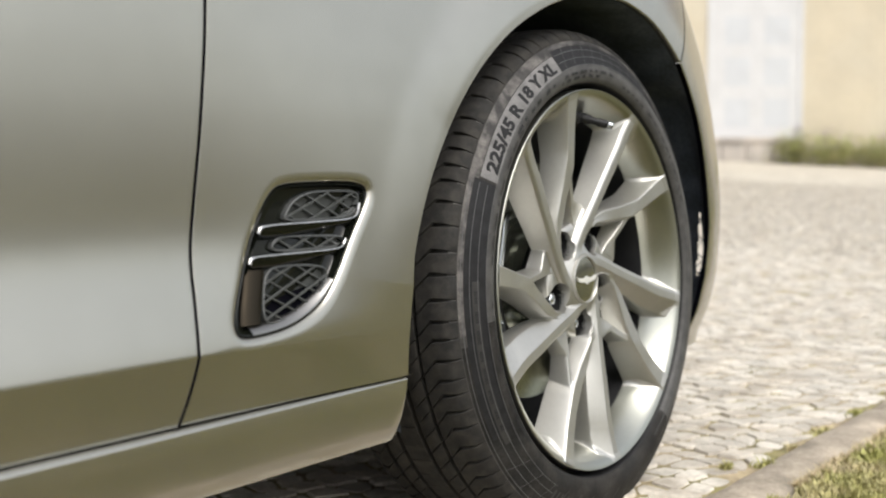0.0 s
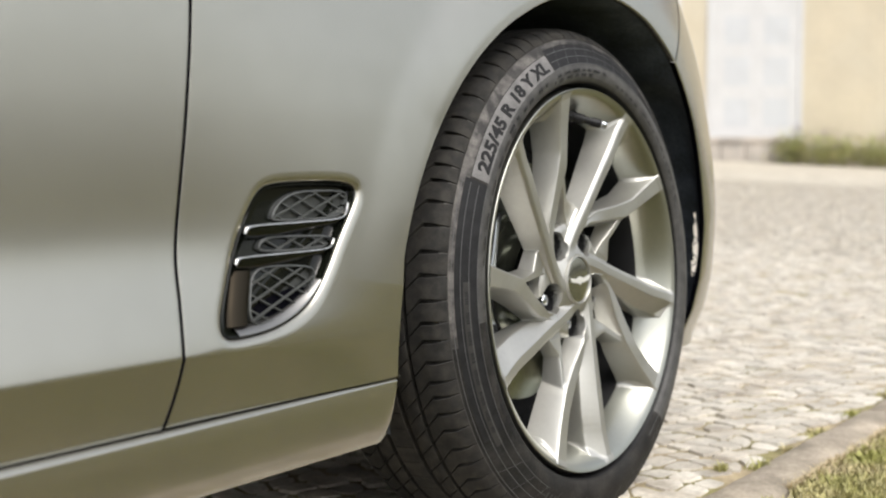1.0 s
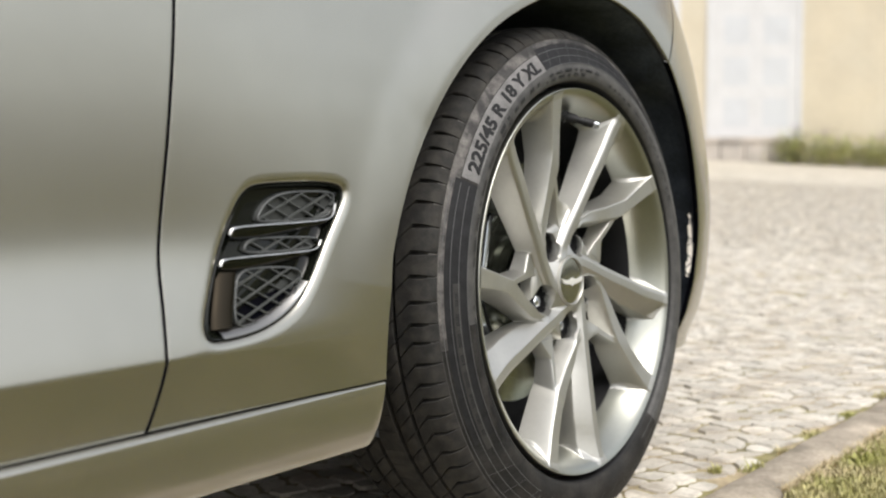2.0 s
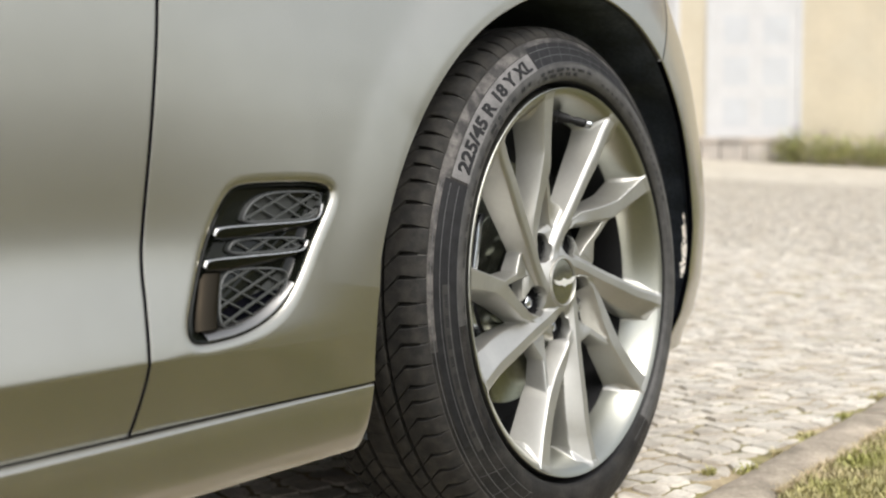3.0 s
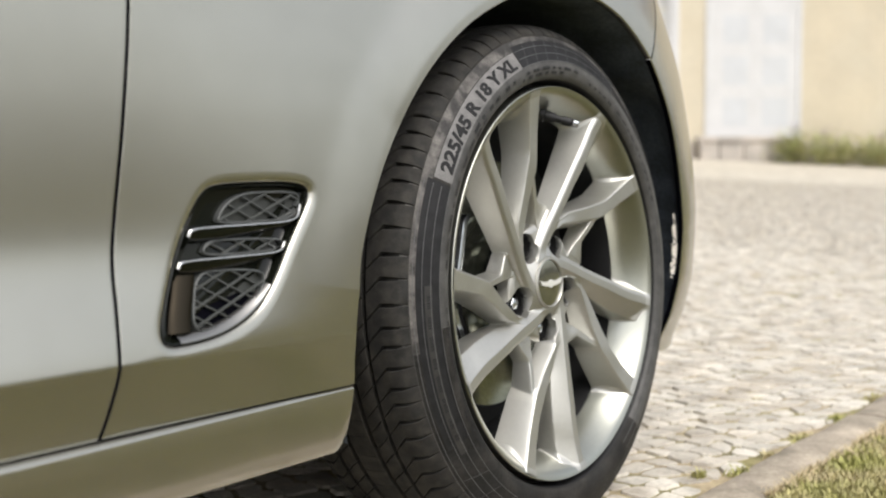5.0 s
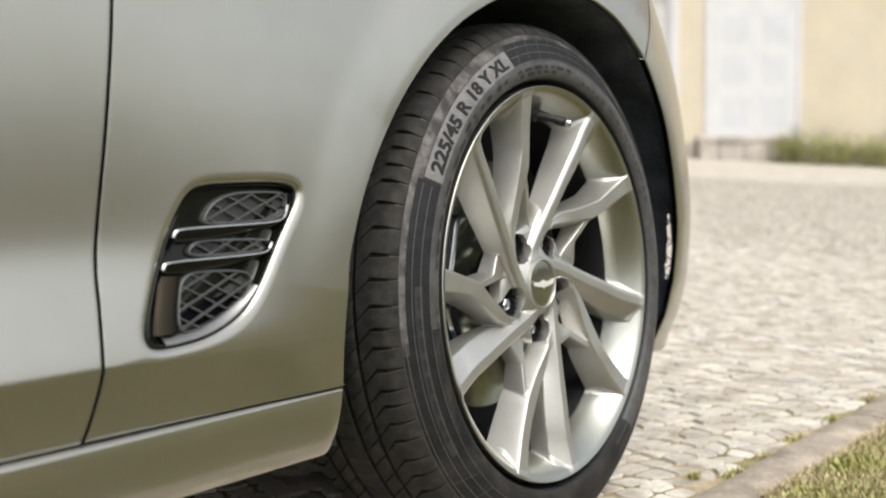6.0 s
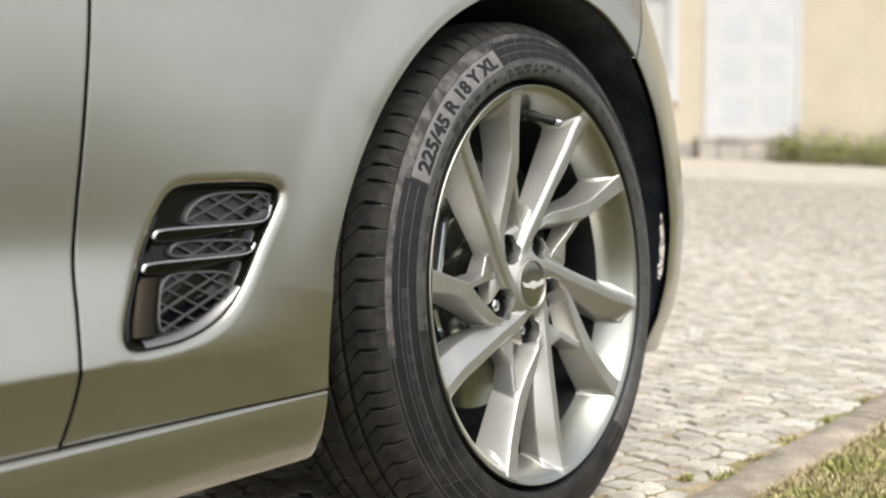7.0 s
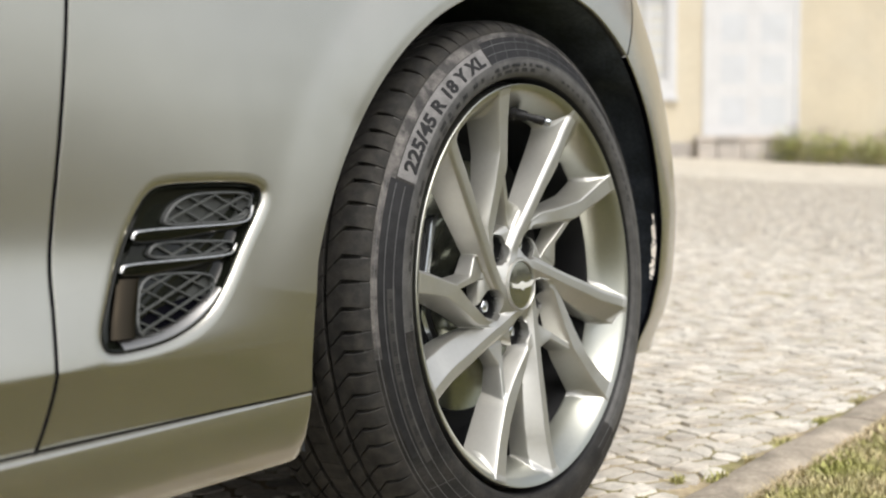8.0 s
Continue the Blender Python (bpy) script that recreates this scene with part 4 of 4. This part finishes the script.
def arm_depth(u, v, left, right, wl, wr, flat, slope_l, slope_r, cuts=1, edge=0.0030, shoulder=(0.0, 0.0)):
    """Depth of an arm's face between two edges, with walls of a steep draft outside them; shoulder: width and fall of a round left flank."""
    left, wl = softened(left, wl, cuts)
    right, wr = softened(right, wr, cuts)
    dl, hl = to_line(u, v, left, wl)
    dr, hr = to_line(u, v, right, wr)
    t = np.clip((dl - flat) / np.maximum(dl + dr - flat, 1e-6), 0, 1)
    t = np.where(t < 0.12, t * t / 0.24, t - 0.06) / 0.94
    face = hl + (hr - hl) * t
    ends = [to_line(u, v, [left[k], right[k]], [wl[k], wr[k]]) for k in (0, -1)]
    d, h, m = np.where(dl < dr, dl, dr), np.where(dl < dr, hl, hr), np.where(dl < dr, slope_l, slope_r)
    for de, he in ends:
        h, d = np.where(de < d, he, h), np.minimum(de, d)
    run = np.sqrt(d * d + edge * edge) - edge
    wide, fall = shoulder
    side = m * run
    if wide:
        side = np.where(dl < dr, fall * np.minimum(run / wide, 1) ** 2 + m * np.maximum(run - wide, 0), side)
    wall = h + side
    return np.where(in_poly(u, v, left + right[::-1]), face, wall)


def unit_depth(u, v):
    """One unit: a broad straight arm, a narrow kinked arm and a strut between the kink and the next unit's foot."""
    ridge = [(-0.1800, 0.1930), (-0.1660, 0.1730), (-0.1490, 0.1510), (-0.1340, 0.1335), (-0.1120, 0.1000), (-0.0900, 0.0690), (-0.0720, 0.0420), (-0.0560, 0.0170), (-0.035, -0.010)]
    inner = [(-0.1520, 0.2120), (-0.1390, 0.1920), (-0.1210, 0.1640), (-0.1030, 0.1395), (-0.0840, 0.1050), (-0.0690, 0.0720), (-0.0580, 0.0500), (-0.0450, 0.0250), (-0.025, 0.0)]
    wa = [float(front(math.hypot(*p))) for p in ridge]
    wc = [w + (0.013 if k == 0 else 0.016 if k < 6 else 0.007) for k, w in enumerate(wa)]
    broad = arm_depth(u, v, ridge, inner, wa, wc, 0.0075, 3.5, 9.0, shoulder=(0.0060, 0.0036), edge=0.0012)
    left = [(-0.0650, 0.2560), (-0.0620, 0.2308), (-0.0555, 0.1950), (-0.0510, 0.1630), (-0.0560, 0.1240), (-0.0645, 0.0800), (-0.062, 0.045)]
    right = [(-0.0430, 0.2590), (-0.0410, 0.2365), (-0.0375, 0.1900), (-0.0345, 0.1450), (-0.0455, 0.1040), (-0.0580, 0.0580), (-0.045, 0.030)]
    wl = [float(front(math.hypot(*p))) + (0.0 if k < 4 else 0.002 if k < 5 else 0.0045) for k, p in enumerate(left)]
    wr = [float(front(math.hypot(*p))) + (0.0 if k < 4 else 0.003) for k, p in enumerate(right)]
    narrow = arm_depth(u, v, left, right, wl, wr, 0.002, 4.8, 3.4, 3, 0.0020)
    # strut from the kink to the next unit's foot, with a flat gusset at its end
    sl = [(-0.0470, 0.1600), (-0.0415, 0.1430), (-0.0305, 0.1200), (-0.0215, 0.1000), (-0.0165, 0.0880), (-0.0080, 0.0700)]
    sr = [(-0.0400, 0.1610), (-0.0355, 0.1440), (-0.0240, 0.1210), (-0.0155, 0.1035), (0.0125, 0.0960), (0.0150, 0.0760)]
    sw = [0.0185, 0.0178, 0.0222, 0.0262, 0.0295, 0.0320]
    low = arm_depth(u, v, sl, sr, sw, sw, 0.002, 6.0, 6.5, 3, 0.0015)
    return blend(blend(broad, narrow, 0.006), low, 0.006)


def rim_depth(r):
    face = [(q, w) for q, w in reversed(RIM[3:13])]
    w = np.interp(r, [q for q, _ in face], [w for _, w in face])
    return np.where(r < face[0][0], face[0][1] + (face[0][0] - r) * 25, w)


def face_depth(u, v):
    r = np.hypot(u, v)
    w = np.full(u.shape, 1.0)
    for k in (-2, -1, 0, 1, 2):
        c, s = math.cos(radians(72 * k)), math.sin(radians(72 * k))
        w = blend(w, unit_depth(c * u + s * v, c * v - s * u), 0.006)
    hub = 0.0235 + 0.0075 * np.clip((r - 0.034) / 0.014, 0, 1) + np.maximum(r - 0.066, 0) ** 2 * 60 + np.maximum(r - 0.074, 0) * 5
    w = blend(w, hub, 0.006)
    for k in range(5):
        pa = radians(POCKET_A + 72 * k)
        d = np.hypot(u - POCKET_R * math.cos(pa), v - POCKET_R * math.sin(pa))
        w = -blend(-w, -(0.0585 - np.maximum(d - POCKET_SIZE, 0) * 18), 0.003)
    plain = rim_depth(r)
    return blend(w, plain, 0.005 + 0.023 * np.clip((np.minimum(w, plain) - 0.009) / 0.02, 0, 1)), plain


def spoke_unit():
    """A fifth of the wheel's face, from the cap to the rim, cut out at the windows."""
    nr, na, a0 = 300, 330, 84.0
    rr = np.linspace(0.0300, 0.2410, nr)[:, None]
    aa = np.radians(a0 + np.linspace(0, 72, na + 1))[None, :]
    u, v = rr * np.cos(aa), rr * np.sin(aa)
    w, plain = face_depth(u, v)
    e = 0.0003
    gu = (face_depth(u + e, v)[0] - face_depth(u - e, v)[0]) / (2 * e)
    gv = (face_depth(u, v + e)[0] - face_depth(u, v - e)[0]) / (2 * e)
    keep = (w < WINDOW) & ((w < plain - 0.00002) | (np.hypot(u, v) < 0.2))
    cell = keep[:-1, :-1] | keep[1:, :-1] | keep[1:, 1:] | keep[:-1, 1:]
    # draw the border of each window onto its smooth outline
    cut = np.full(w.shape, WINDOW) + 0.013 * (np.hypot(u, v) < 0.08)
    over = np.maximum(w - cut, 0)
    steep = gu * gu + gv * gv + 1e-9
    step = np.minimum(over / np.sqrt(steep), 0.0012) / np.sqrt(steep)
    u, v, w = u - step * gu, v - step * gv, np.minimum(w, cut + 0.0002)
    index = np.arange(nr * (na + 1)).reshape(nr, na + 1)
    quads = np.stack([index[:-1, :-1], index[1:, :-1], index[1:, 1:], index[:-1, 1:]], -1)[cell]
    used, flat = np.unique(quads, return_inverse=True)
    quads = flat.reshape(-1, 4)
    pts = np.stack([u, w, v], -1).reshape(-1, 3)[used]
    nor = np.stack([gu, -np.ones_like(gu), gv], -1).reshape(-1, 3)[used]
    nor /= np.linalg.norm(nor, axis=1)[:, None]
    me = bpy.data.meshes.new("spoke")
    me.from_pydata(pts.tolist(), [], quads.tolist())
    me.materials.append(ALLOY)
    me.materials.append(BLACK)
    # faces inside the nut pockets are black: the recess shade as colour
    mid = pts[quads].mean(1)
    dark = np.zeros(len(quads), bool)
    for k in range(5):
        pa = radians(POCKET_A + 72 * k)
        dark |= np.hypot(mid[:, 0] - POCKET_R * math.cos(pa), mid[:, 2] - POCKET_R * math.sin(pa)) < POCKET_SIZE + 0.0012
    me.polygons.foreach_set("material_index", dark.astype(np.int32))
    me.polygons.foreach_set("use_smooth", [True] * len(me.polygons))
    me.normals_split_custom_set_from_vertices(nor.tolist())
    me.update()
    return me


spoke_mesh = spoke_unit()
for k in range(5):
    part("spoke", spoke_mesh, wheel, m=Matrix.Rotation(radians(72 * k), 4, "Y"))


def hexagon(name, r, w0, w1, mat, n=6, dome=0.002):
    rows = []
    for rr, w in ((r * 0.2, w0 - dome), (r * 0.7, w0 - dome * 0.7), (r * 0.92, w0), (r, w0 + 0.001), (r, w1)):
        rows.append([(rr * math.cos(2 * math.pi * i / n), w, rr * math.sin(2 * math.pi * i / n)) for i in range(n)])
    return grid(name, rows, mat, closed=True, caps=True, angle=25)


bolt_mesh = joined([hexagon("nut", 0.0090, 0.0, 0.016, STEEL), hexagon("nut", 0.0108, 0.010, 0.018, STEEL, 20, 0.0)], "wheel_nut", [STEEL])
for k in range(5):
    a = radians(POCKET_A + 2 + 72 * k)
    part("wheel_nut", bolt_mesh, wheel, "chrome wheel nut" if k == 0 else "", Matrix.Translation((0.0572 * math.cos(a), 0.0410, 0.0572 * math.sin(a))))

# centre cap with a raised ring and a winged badge drawn as a plain shape
cap = part("centre_cap", lathe("centre_cap", [(0.0005, 0.0205), (0.012, 0.0207), (0.022, 0.0213), (0.0285, 0.0222), (0.0290, 0.0230)], CAPM, 64), wheel, "mirror grey centre cap with winged badge")
part("cap_ring", lathe("cap_ring", [(0.0288, 0.0240), (0.0290, 0.0208), (0.0300, 0.0198), (0.0312, 0.0202), (0.0320, 0.0225), (0.0322, 0.027)], ALLOY, 64), cap)
wing = [(-0.022, 0.0045), (-0.014, 0.0022), (-0.006, 0.0018), (0.0, 0.0042), (0.006, 0.0018), (0.014, 0.0022), (0.022, 0.0045), (0.018, -0.0015), (0.009, -0.0035), (0.003, -0.0040), (0.0, -0.0062), (-0.003, -0.0040), (-0.009, -0.0035), (-0.018, -0.0015)]
nw = len(wing)
me = mesh_of("badge", [(x * 1.22, 0.0190, z * 1.05) for x, z in wing] + [(x * 1.22, 0.0215, z * 1.05) for x, z in wing], [tuple(range(nw))] + [(i, (i + 1) % nw, nw + (i + 1) % nw, nw + i) for i in range(nw)], BADGE, smooth=False)
part("badge", me, cap, "silver winged badge")

# valve stem
rows = []
for k, r in ((-0.004, 0.0105), (0.002, 0.0095), (0.004, 0.0070), (0.016, 0.0062), (0.018, 0.0046), (0.026, 0.0046), (0.0265, 0.0056), (0.038, 0.0056), (0.040, 0.0036)):
    rows.append([(r * math.cos(a), -k, r * math.sin(a)) for a in (i * 0.5236 for i in range(12))])
va = radians(85)
valve = part("valve", grid("valve", rows, BLACK, closed=True, caps=True), wheel, "black rubber tyre valve", Matrix.Translation((0.2125 * math.cos(va), 0.034, 0.2125 * math.sin(va))) @ pose(0, 0, 0, 18, 0, 28))
rows = [[(r * math.cos(a), -k, r * math.sin(a)) for a in (i * 0.5236 for i in range(12))] for k, r in ((0.0405, 0.0050), (0.042, 0.0052), (0.046, 0.0050), (0.0475, 0.0036))]
part("valve_tip", grid("valve_tip", rows, STEEL, closed=True, caps=True, angle=30), valve, "bare metal valve tip")

# tyre: carcass with sidewall, then the tread on it
SIDE = [(0.2380, 0.045), (0.2430, 0.0330), (0.2488, 0.0310), (0.2506, 0.0080), (0.2522, 0.0005), (0.2548, -0.0026), (0.2580, -0.0042), (0.2660, -0.0060), (0.2750, -0.0045), (0.2850, 0.0005), (0.2950, 0.0055), (0.3050, 0.0112), (0.3100, 0.0150), (0.3140, 0.0195), (0.3165, 0.0260), (0.3180, 0.0400), (0.3185, 0.06)]
HALF = 0.1020
tyre_profile = SIDE + [(0.3190, HALF)] + [(r, 2 * HALF - w) for r, w in reversed(SIDE)]
tyre = part("tyre", lathe("tyre", tyre_profile, [RUBBER, TREAD, BLACK, RUBBER_BEAD_LIT, RUBBER_SCUFF_LIT], 256, 40), wheel, "black road tyre with a little pale dust and painted sky light on top")

# upper bead and shoulder paler: dust and scuffs plus painted sky light
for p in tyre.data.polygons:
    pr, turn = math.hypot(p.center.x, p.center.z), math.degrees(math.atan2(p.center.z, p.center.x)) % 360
    # innermost ring is black: shade of the groove beside the rim, painted
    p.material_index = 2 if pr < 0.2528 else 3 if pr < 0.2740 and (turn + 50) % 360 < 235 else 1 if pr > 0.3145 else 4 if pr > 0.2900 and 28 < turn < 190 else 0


def side_w(r):
    return lerp(SIDE[3:], r)


def flattened(p):
    """The tread stands flat on the ground."""
    x, y, z = p
    return (x, y, max(z, -CENTRE.z + 0.0015 + 0.045 * (y - 0.0)))


# angles of the outer sipes: the pitch changes round the tyre, as it does on road tyres
PITCHES = [4.1, 3.6, 3.7, 3.4, 4.4, 4.8, 5.2, 4.6, 5.0, 4.3, 3.6, 4.3, 4.1, 3.2, 3.8, 3.9, 4.8, 4.2]
START_PITCHES = [4.6, 4.1, 4.0, 5.5, 4.9, 6.0, 6.3]


def sipe_angles():
    out, a = [], 105.5
    rest = (360.0 - sum(START_PITCHES) - sum(PITCHES)) / (3 * sum(PITCHES))
    for pitches, scale in ((START_PITCHES, 1.0), (PITCHES, 1.0), (PITCHES, rest), (PITCHES, rest), (PITCHES, rest)):
        for p in pitches:
            out.append(a)
            a += p * scale
    return out


def tread():
    """Ribs of blocks between four grooves; sipes run straight over the shoulder and then bend towards the groove."""
    verts, faces = [], []

    def block(profile, t0, t1, shear, gap):
        o, n = len(verts), len(profile)
        cols = [0.0, 0.04, 0.5, 0.96, 1.0]
        for ci, u in enumerate(cols + [0.0, 1.0]):
            for w, r in profile:
                g = gap(w) / r
                t = t0 + g + (t1 - t0 - 2 * g) * u + shear(w)
                rr = r - (0.0009 if ci in (0, 4) else 0) if ci < 5 else min(0.3160, r - 0.004)
                verts.append((rr * math.cos(t), w, rr * math.sin(t)))
        for i in range(4):
            for j in range(n - 1):
                faces.append((o + i * n + j, o + i * n + j + 1, o + (i + 1) * n + j + 1, o + (i + 1) * n + j))
        b0, b1, last = o + 5 * n, o + 6 * n, o + 4 * n
        for j in range(n - 1):
            faces.append((o + j, b0 + j, b0 + j + 1, o + j + 1))
            faces.append((last + j, last + j + 1, b1 + j + 1, b1 + j))
        for j in (0, n - 1):
            faces.append(tuple([o + i * n + j for i in range(5)] + [b1 + j, b0 + j]))

    shoulder = [(0.0120, 0.3080), (0.0150, 0.3120), (0.0185, 0.3155), (0.0225, 0.3183), (0.0275, 0.3206), (0.0335, 0.3222), (0.0380, 0.3230), (0.0400, 0.3232), (0.0470, 0.3240), (0.0550, 0.3246)]
    rib = [(0.0605, 0.3246), (0.0615, 0.3252), (0.0700, 0.3256), (0.0800, 0.3257), (0.0810, 0.3252)]
    centre = [(0.0870, 0.3252), (0.0880, 0.3258), (HALF, 0.3260), (2 * HALF - 0.0880, 0.3258), (2 * HALF - 0.0870, 0.3252)]
    bend = lambda w: 0.0 if w < 0.0385 else (w - 0.0385) * 2.85
    slit = lambda w: lerp([(0.012, 0.0003), (0.016, 0.0008), (0.022, 0.0015), (0.030, 0.0022), (0.0385, 0.0020), (0.0405, 0.0008), (0.055, 0.0007)], w)
    fine = lambda w: 0.0005
    slant = lambda w: bend(0.055) + (w - 0.055) * 2.6
    marks = [radians(a) for a in sipe_angles()]
    marks.append(marks[0] + 2 * math.pi)
    far = lambda p: [(2 * HALF - w, r) for w, r in p]
    for t0, t1 in zip(marks, marks[1:]):
        block(shoulder, t0, t1, bend, slit)
        block(rib, t0, t1, slant, fine)
        block(centre, t0, t1, lambda w: 0.0, lambda w: 0.0)
        block(far(rib), t0, t1, lambda w: -slant(2 * HALF - w), fine)
        block(far(shoulder), t0, t1, lambda w: -bend(2 * HALF - w), lambda w: slit(2 * HALF - w))
    verts[:] = [flattened(p) for p in verts]
    return mesh_of("tread", verts, faces, TREAD, angle=30)


part("tread", tread(), tyre)


def on_side(r, t, lift):
    return (r * math.cos(t), side_w(r) - lift, r * math.sin(t))


def patch(r0, r1, a0, a1, lift, mat, name):
    """A raised area of the sidewall between two radii and two angles."""
    na, nr = max(2, int(abs(a1 - a0) / 1.5)), 5
    rows = []
    for i in range(nr + 1):
        r = r0 + (r1 - r0) * i / nr
        rows.append([on_side(r, radians(a0 + (a1 - a0) * j / na), lift) for j in range(na + 1)])
    return grid(name, rows, mat, angle=80)


part("label_panel", patch(0.2735, 0.2945, 152.6, 108.6, 0.0004, RUBBER_PALE, "label_panel"), tyre, "scuffed pale grey sidewall panel")
band = [patch(0.2745, 0.3000, a, b, 0.0003, RUBBER_TEXT, "band") for a, b in ((108.2, 60.0), (213.0, 153.2))]
for me in band:
    part("ribbed_band", me, tyre)
lines = []
for r in (0.2745, 0.2840, 0.2935, 0.3030):
    for a, b in ((108, 58), (240, 154)):
        lines.append(patch(r, r + 0.0006, a, b, 0.0010, RUBBER_MID, "line"))
for r in (0.2588, 0.2690, 0.3085):
    lines.append(patch(r, r + 0.0008, 56, -60, 0.0009, RUBBER_MID, "line"))
for k in range(26):
    a = 106 - k * 5 if k < 10 else 330 - (k - 10) * 7
    rows = []
    for i in range(7):
        r = 0.2745 + 0.0288 * i / 6
        t = radians(a - 3.2 * i / 6)
        rows.append([on_side(r, t, 0.0010), on_side(r, t + 0.0020, 0.0010)])
    lines.append(grid("line", rows, RUBBER_MID))
for me in lines:
    part("moulded_line", me, tyre)


def arc_text(body, size, r0, a0, lift, mat, name, length):
    """Letters of the given length set round the sidewall, reading clockwise from the angle a0."""
    cu = bpy.data.curves.new(name, "FONT")
    cu.body, cu.size, cu.extrude, cu.offset = body, size, 0.0004, size * 0.034
    cu.resolution_u = 3
    ob = bpy.data.objects.new(name, cu)
    scene.collection.objects.link(ob)
    bpy.context.view_layer.update()
    me = bpy.data.meshes.new_from_object(ob.evaluated_get(bpy.context.evaluated_depsgraph_get()))
    bpy.data.objects.remove(ob)
    bm = bmesh.new()
    bm.from_mesh(me)
    bmesh.ops.subdivide_edges(bm, edges=[e for e in bm.edges if e.calc_length() > size * 0.25], cuts=2)
    lo, hi = min(v.co.x for v in bm.verts), max(v.co.x for v in bm.verts)
    for v in bm.verts:
        x, y, z = v.co
        r, t = r0 + y, radians(a0) - (x - lo) / (hi - lo) * length / (r0 + size * 0.35)
        v.co = on_side(r, t, lift + z)
    bm.to_mesh(me)
    bm.free()
    me.materials.clear()
    me.materials.append(mat)
    return me


part("moulded_strip", patch(0.2825, 0.2905, 216, 176, 0.0006, RUBBER_DIM, "moulded_strip"), tyre, "paler moulded strip")
part("size_marking", arc_text("225/45 R 18 Y XL", 0.0188, 0.2772, 150.6, 0.0008, RUBBER_TEXT, "size_marking", 0.199), tyre, "dark moulded size marking 225/45 R 18 Y XL")


def bars(r0, size, a0, a1, mat, seed, name):
    """Small moulded marks too fine to read, as plain bars."""
    q = random.Random(seed)
    ms, a = [], a0
    while a > a1:
        for _ in range(q.randint(3, 7)):
            w = q.uniform(0.35, 0.75) * size / r0 * 57.3
            ms.append(patch(r0, r0 + size, a, a - w * 0.55, 0.0009, mat, "bar"))
            a -= w
        a -= 1.6
    return joined(ms, name, [mat])


for r0, size, a0, a1, seed in ((0.2612, 0.0048, 172, 150, 1), (0.2612, 0.0048, 147, 139, 12), (0.2655, 0.0044, 137, 131, 10), (0.2590, 0.0044, 137, 131, 13), (0.2625, 0.0050, 128, 121, 14), (0.2625, 0.0050, 119, 113, 15), (0.2580, 0.0042, 110, 88, 2),
                               (0.2640, 0.0042, 108, 82, 3), (0.2580, 0.0034, 74, 60, 4), (0.2612, 0.0042, 196, 180, 16), (0.2590, 0.0042, 222, 204, 7), (0.2640, 0.0042, 218, 206, 17), (0.2600, 0.0030, 56, 20, 11), (0.2845, 0.0042, 212, 180, 18)):
    part("fine_marking", bars(r0, size, a0, a1, RUBBER_TEXT if a0 < 230 else RUBBER, seed, "fine_marking"), tyre)
part("raised_lettering", bars(0.2790, 0.0150, 54, 10, RUBBER_DIM, 8, "raised_lettering"), tyre)
part("raised_lettering", bars(0.2790, 0.0150, 262, 240, RUBBER_DIM, 9, "raised_lettering"), tyre)

# brake behind the spokes
disc = part("brake_disc", lathe("brake_disc", [(0.060, 0.082), (0.062, 0.096), (0.090, 0.098), (0.092, 0.108), (0.158, 0.108), (0.160, 0.110), (0.160, 0.130), (0.158, 0.132), (0.09, 0.132)], [DISC, STEEL], 96, 30), car, "dark brake disc with a bare steel edge", WM)
for p in disc.data.polygons:
    p.material_index = 1 if math.hypot(p.center.x, p.center.z) > 0.157 else 0
part("brake_shield", lathe("brake_shield", [(0.02, 0.138), (0.190, 0.138), (0.205, 0.120)], BLACK, 64), car, "", WM)
rows = []
for k in range(13):
    t = radians(150 + 62 * k / 12)
    c, s = math.cos(t), math.sin(t)
    rows.append([(r * c, w, r * s) for r, w in ((0.105, 0.085), (0.172, 0.080), (0.188, 0.090), (0.190, 0.135), (0.10, 0.135))])
caliper = part("brake_caliper", bevelled(grid("brake_caliper", rows, BLACK, closed=True, caps=True), 0.004), car, "black brake caliper with a bare steel bracket edge", WM)
rows = []
for z, x in ((0.092, -0.114), (0.081, -0.1243), (0.066, -0.1285), (0.047, -0.1340), (0.025, -0.1405), (0.0, -0.1470), (-0.023, -0.1510), (-0.037, -0.1460), (-0.059, -0.1350), (-0.070, -0.1280)):
    rows.append([(x - 0.006, 0.066, z), (x - 0.005, 0.0605, z), (x, 0.0585, z), (x + 0.0045, 0.0605, z), (x + 0.006, 0.080, z), (x - 0.004, 0.080, z)])
part("bracket_edge", grid("bracket_edge", rows, STEEL, closed=True, caps=True, angle=50), caliper, "bare bluish steel edge")

# ---- nearest stones, one object each ----
for sv, sf in near_stones:
    part("stone", mesh_of("stone", sv, sf, STONE, angle=25), pavement)
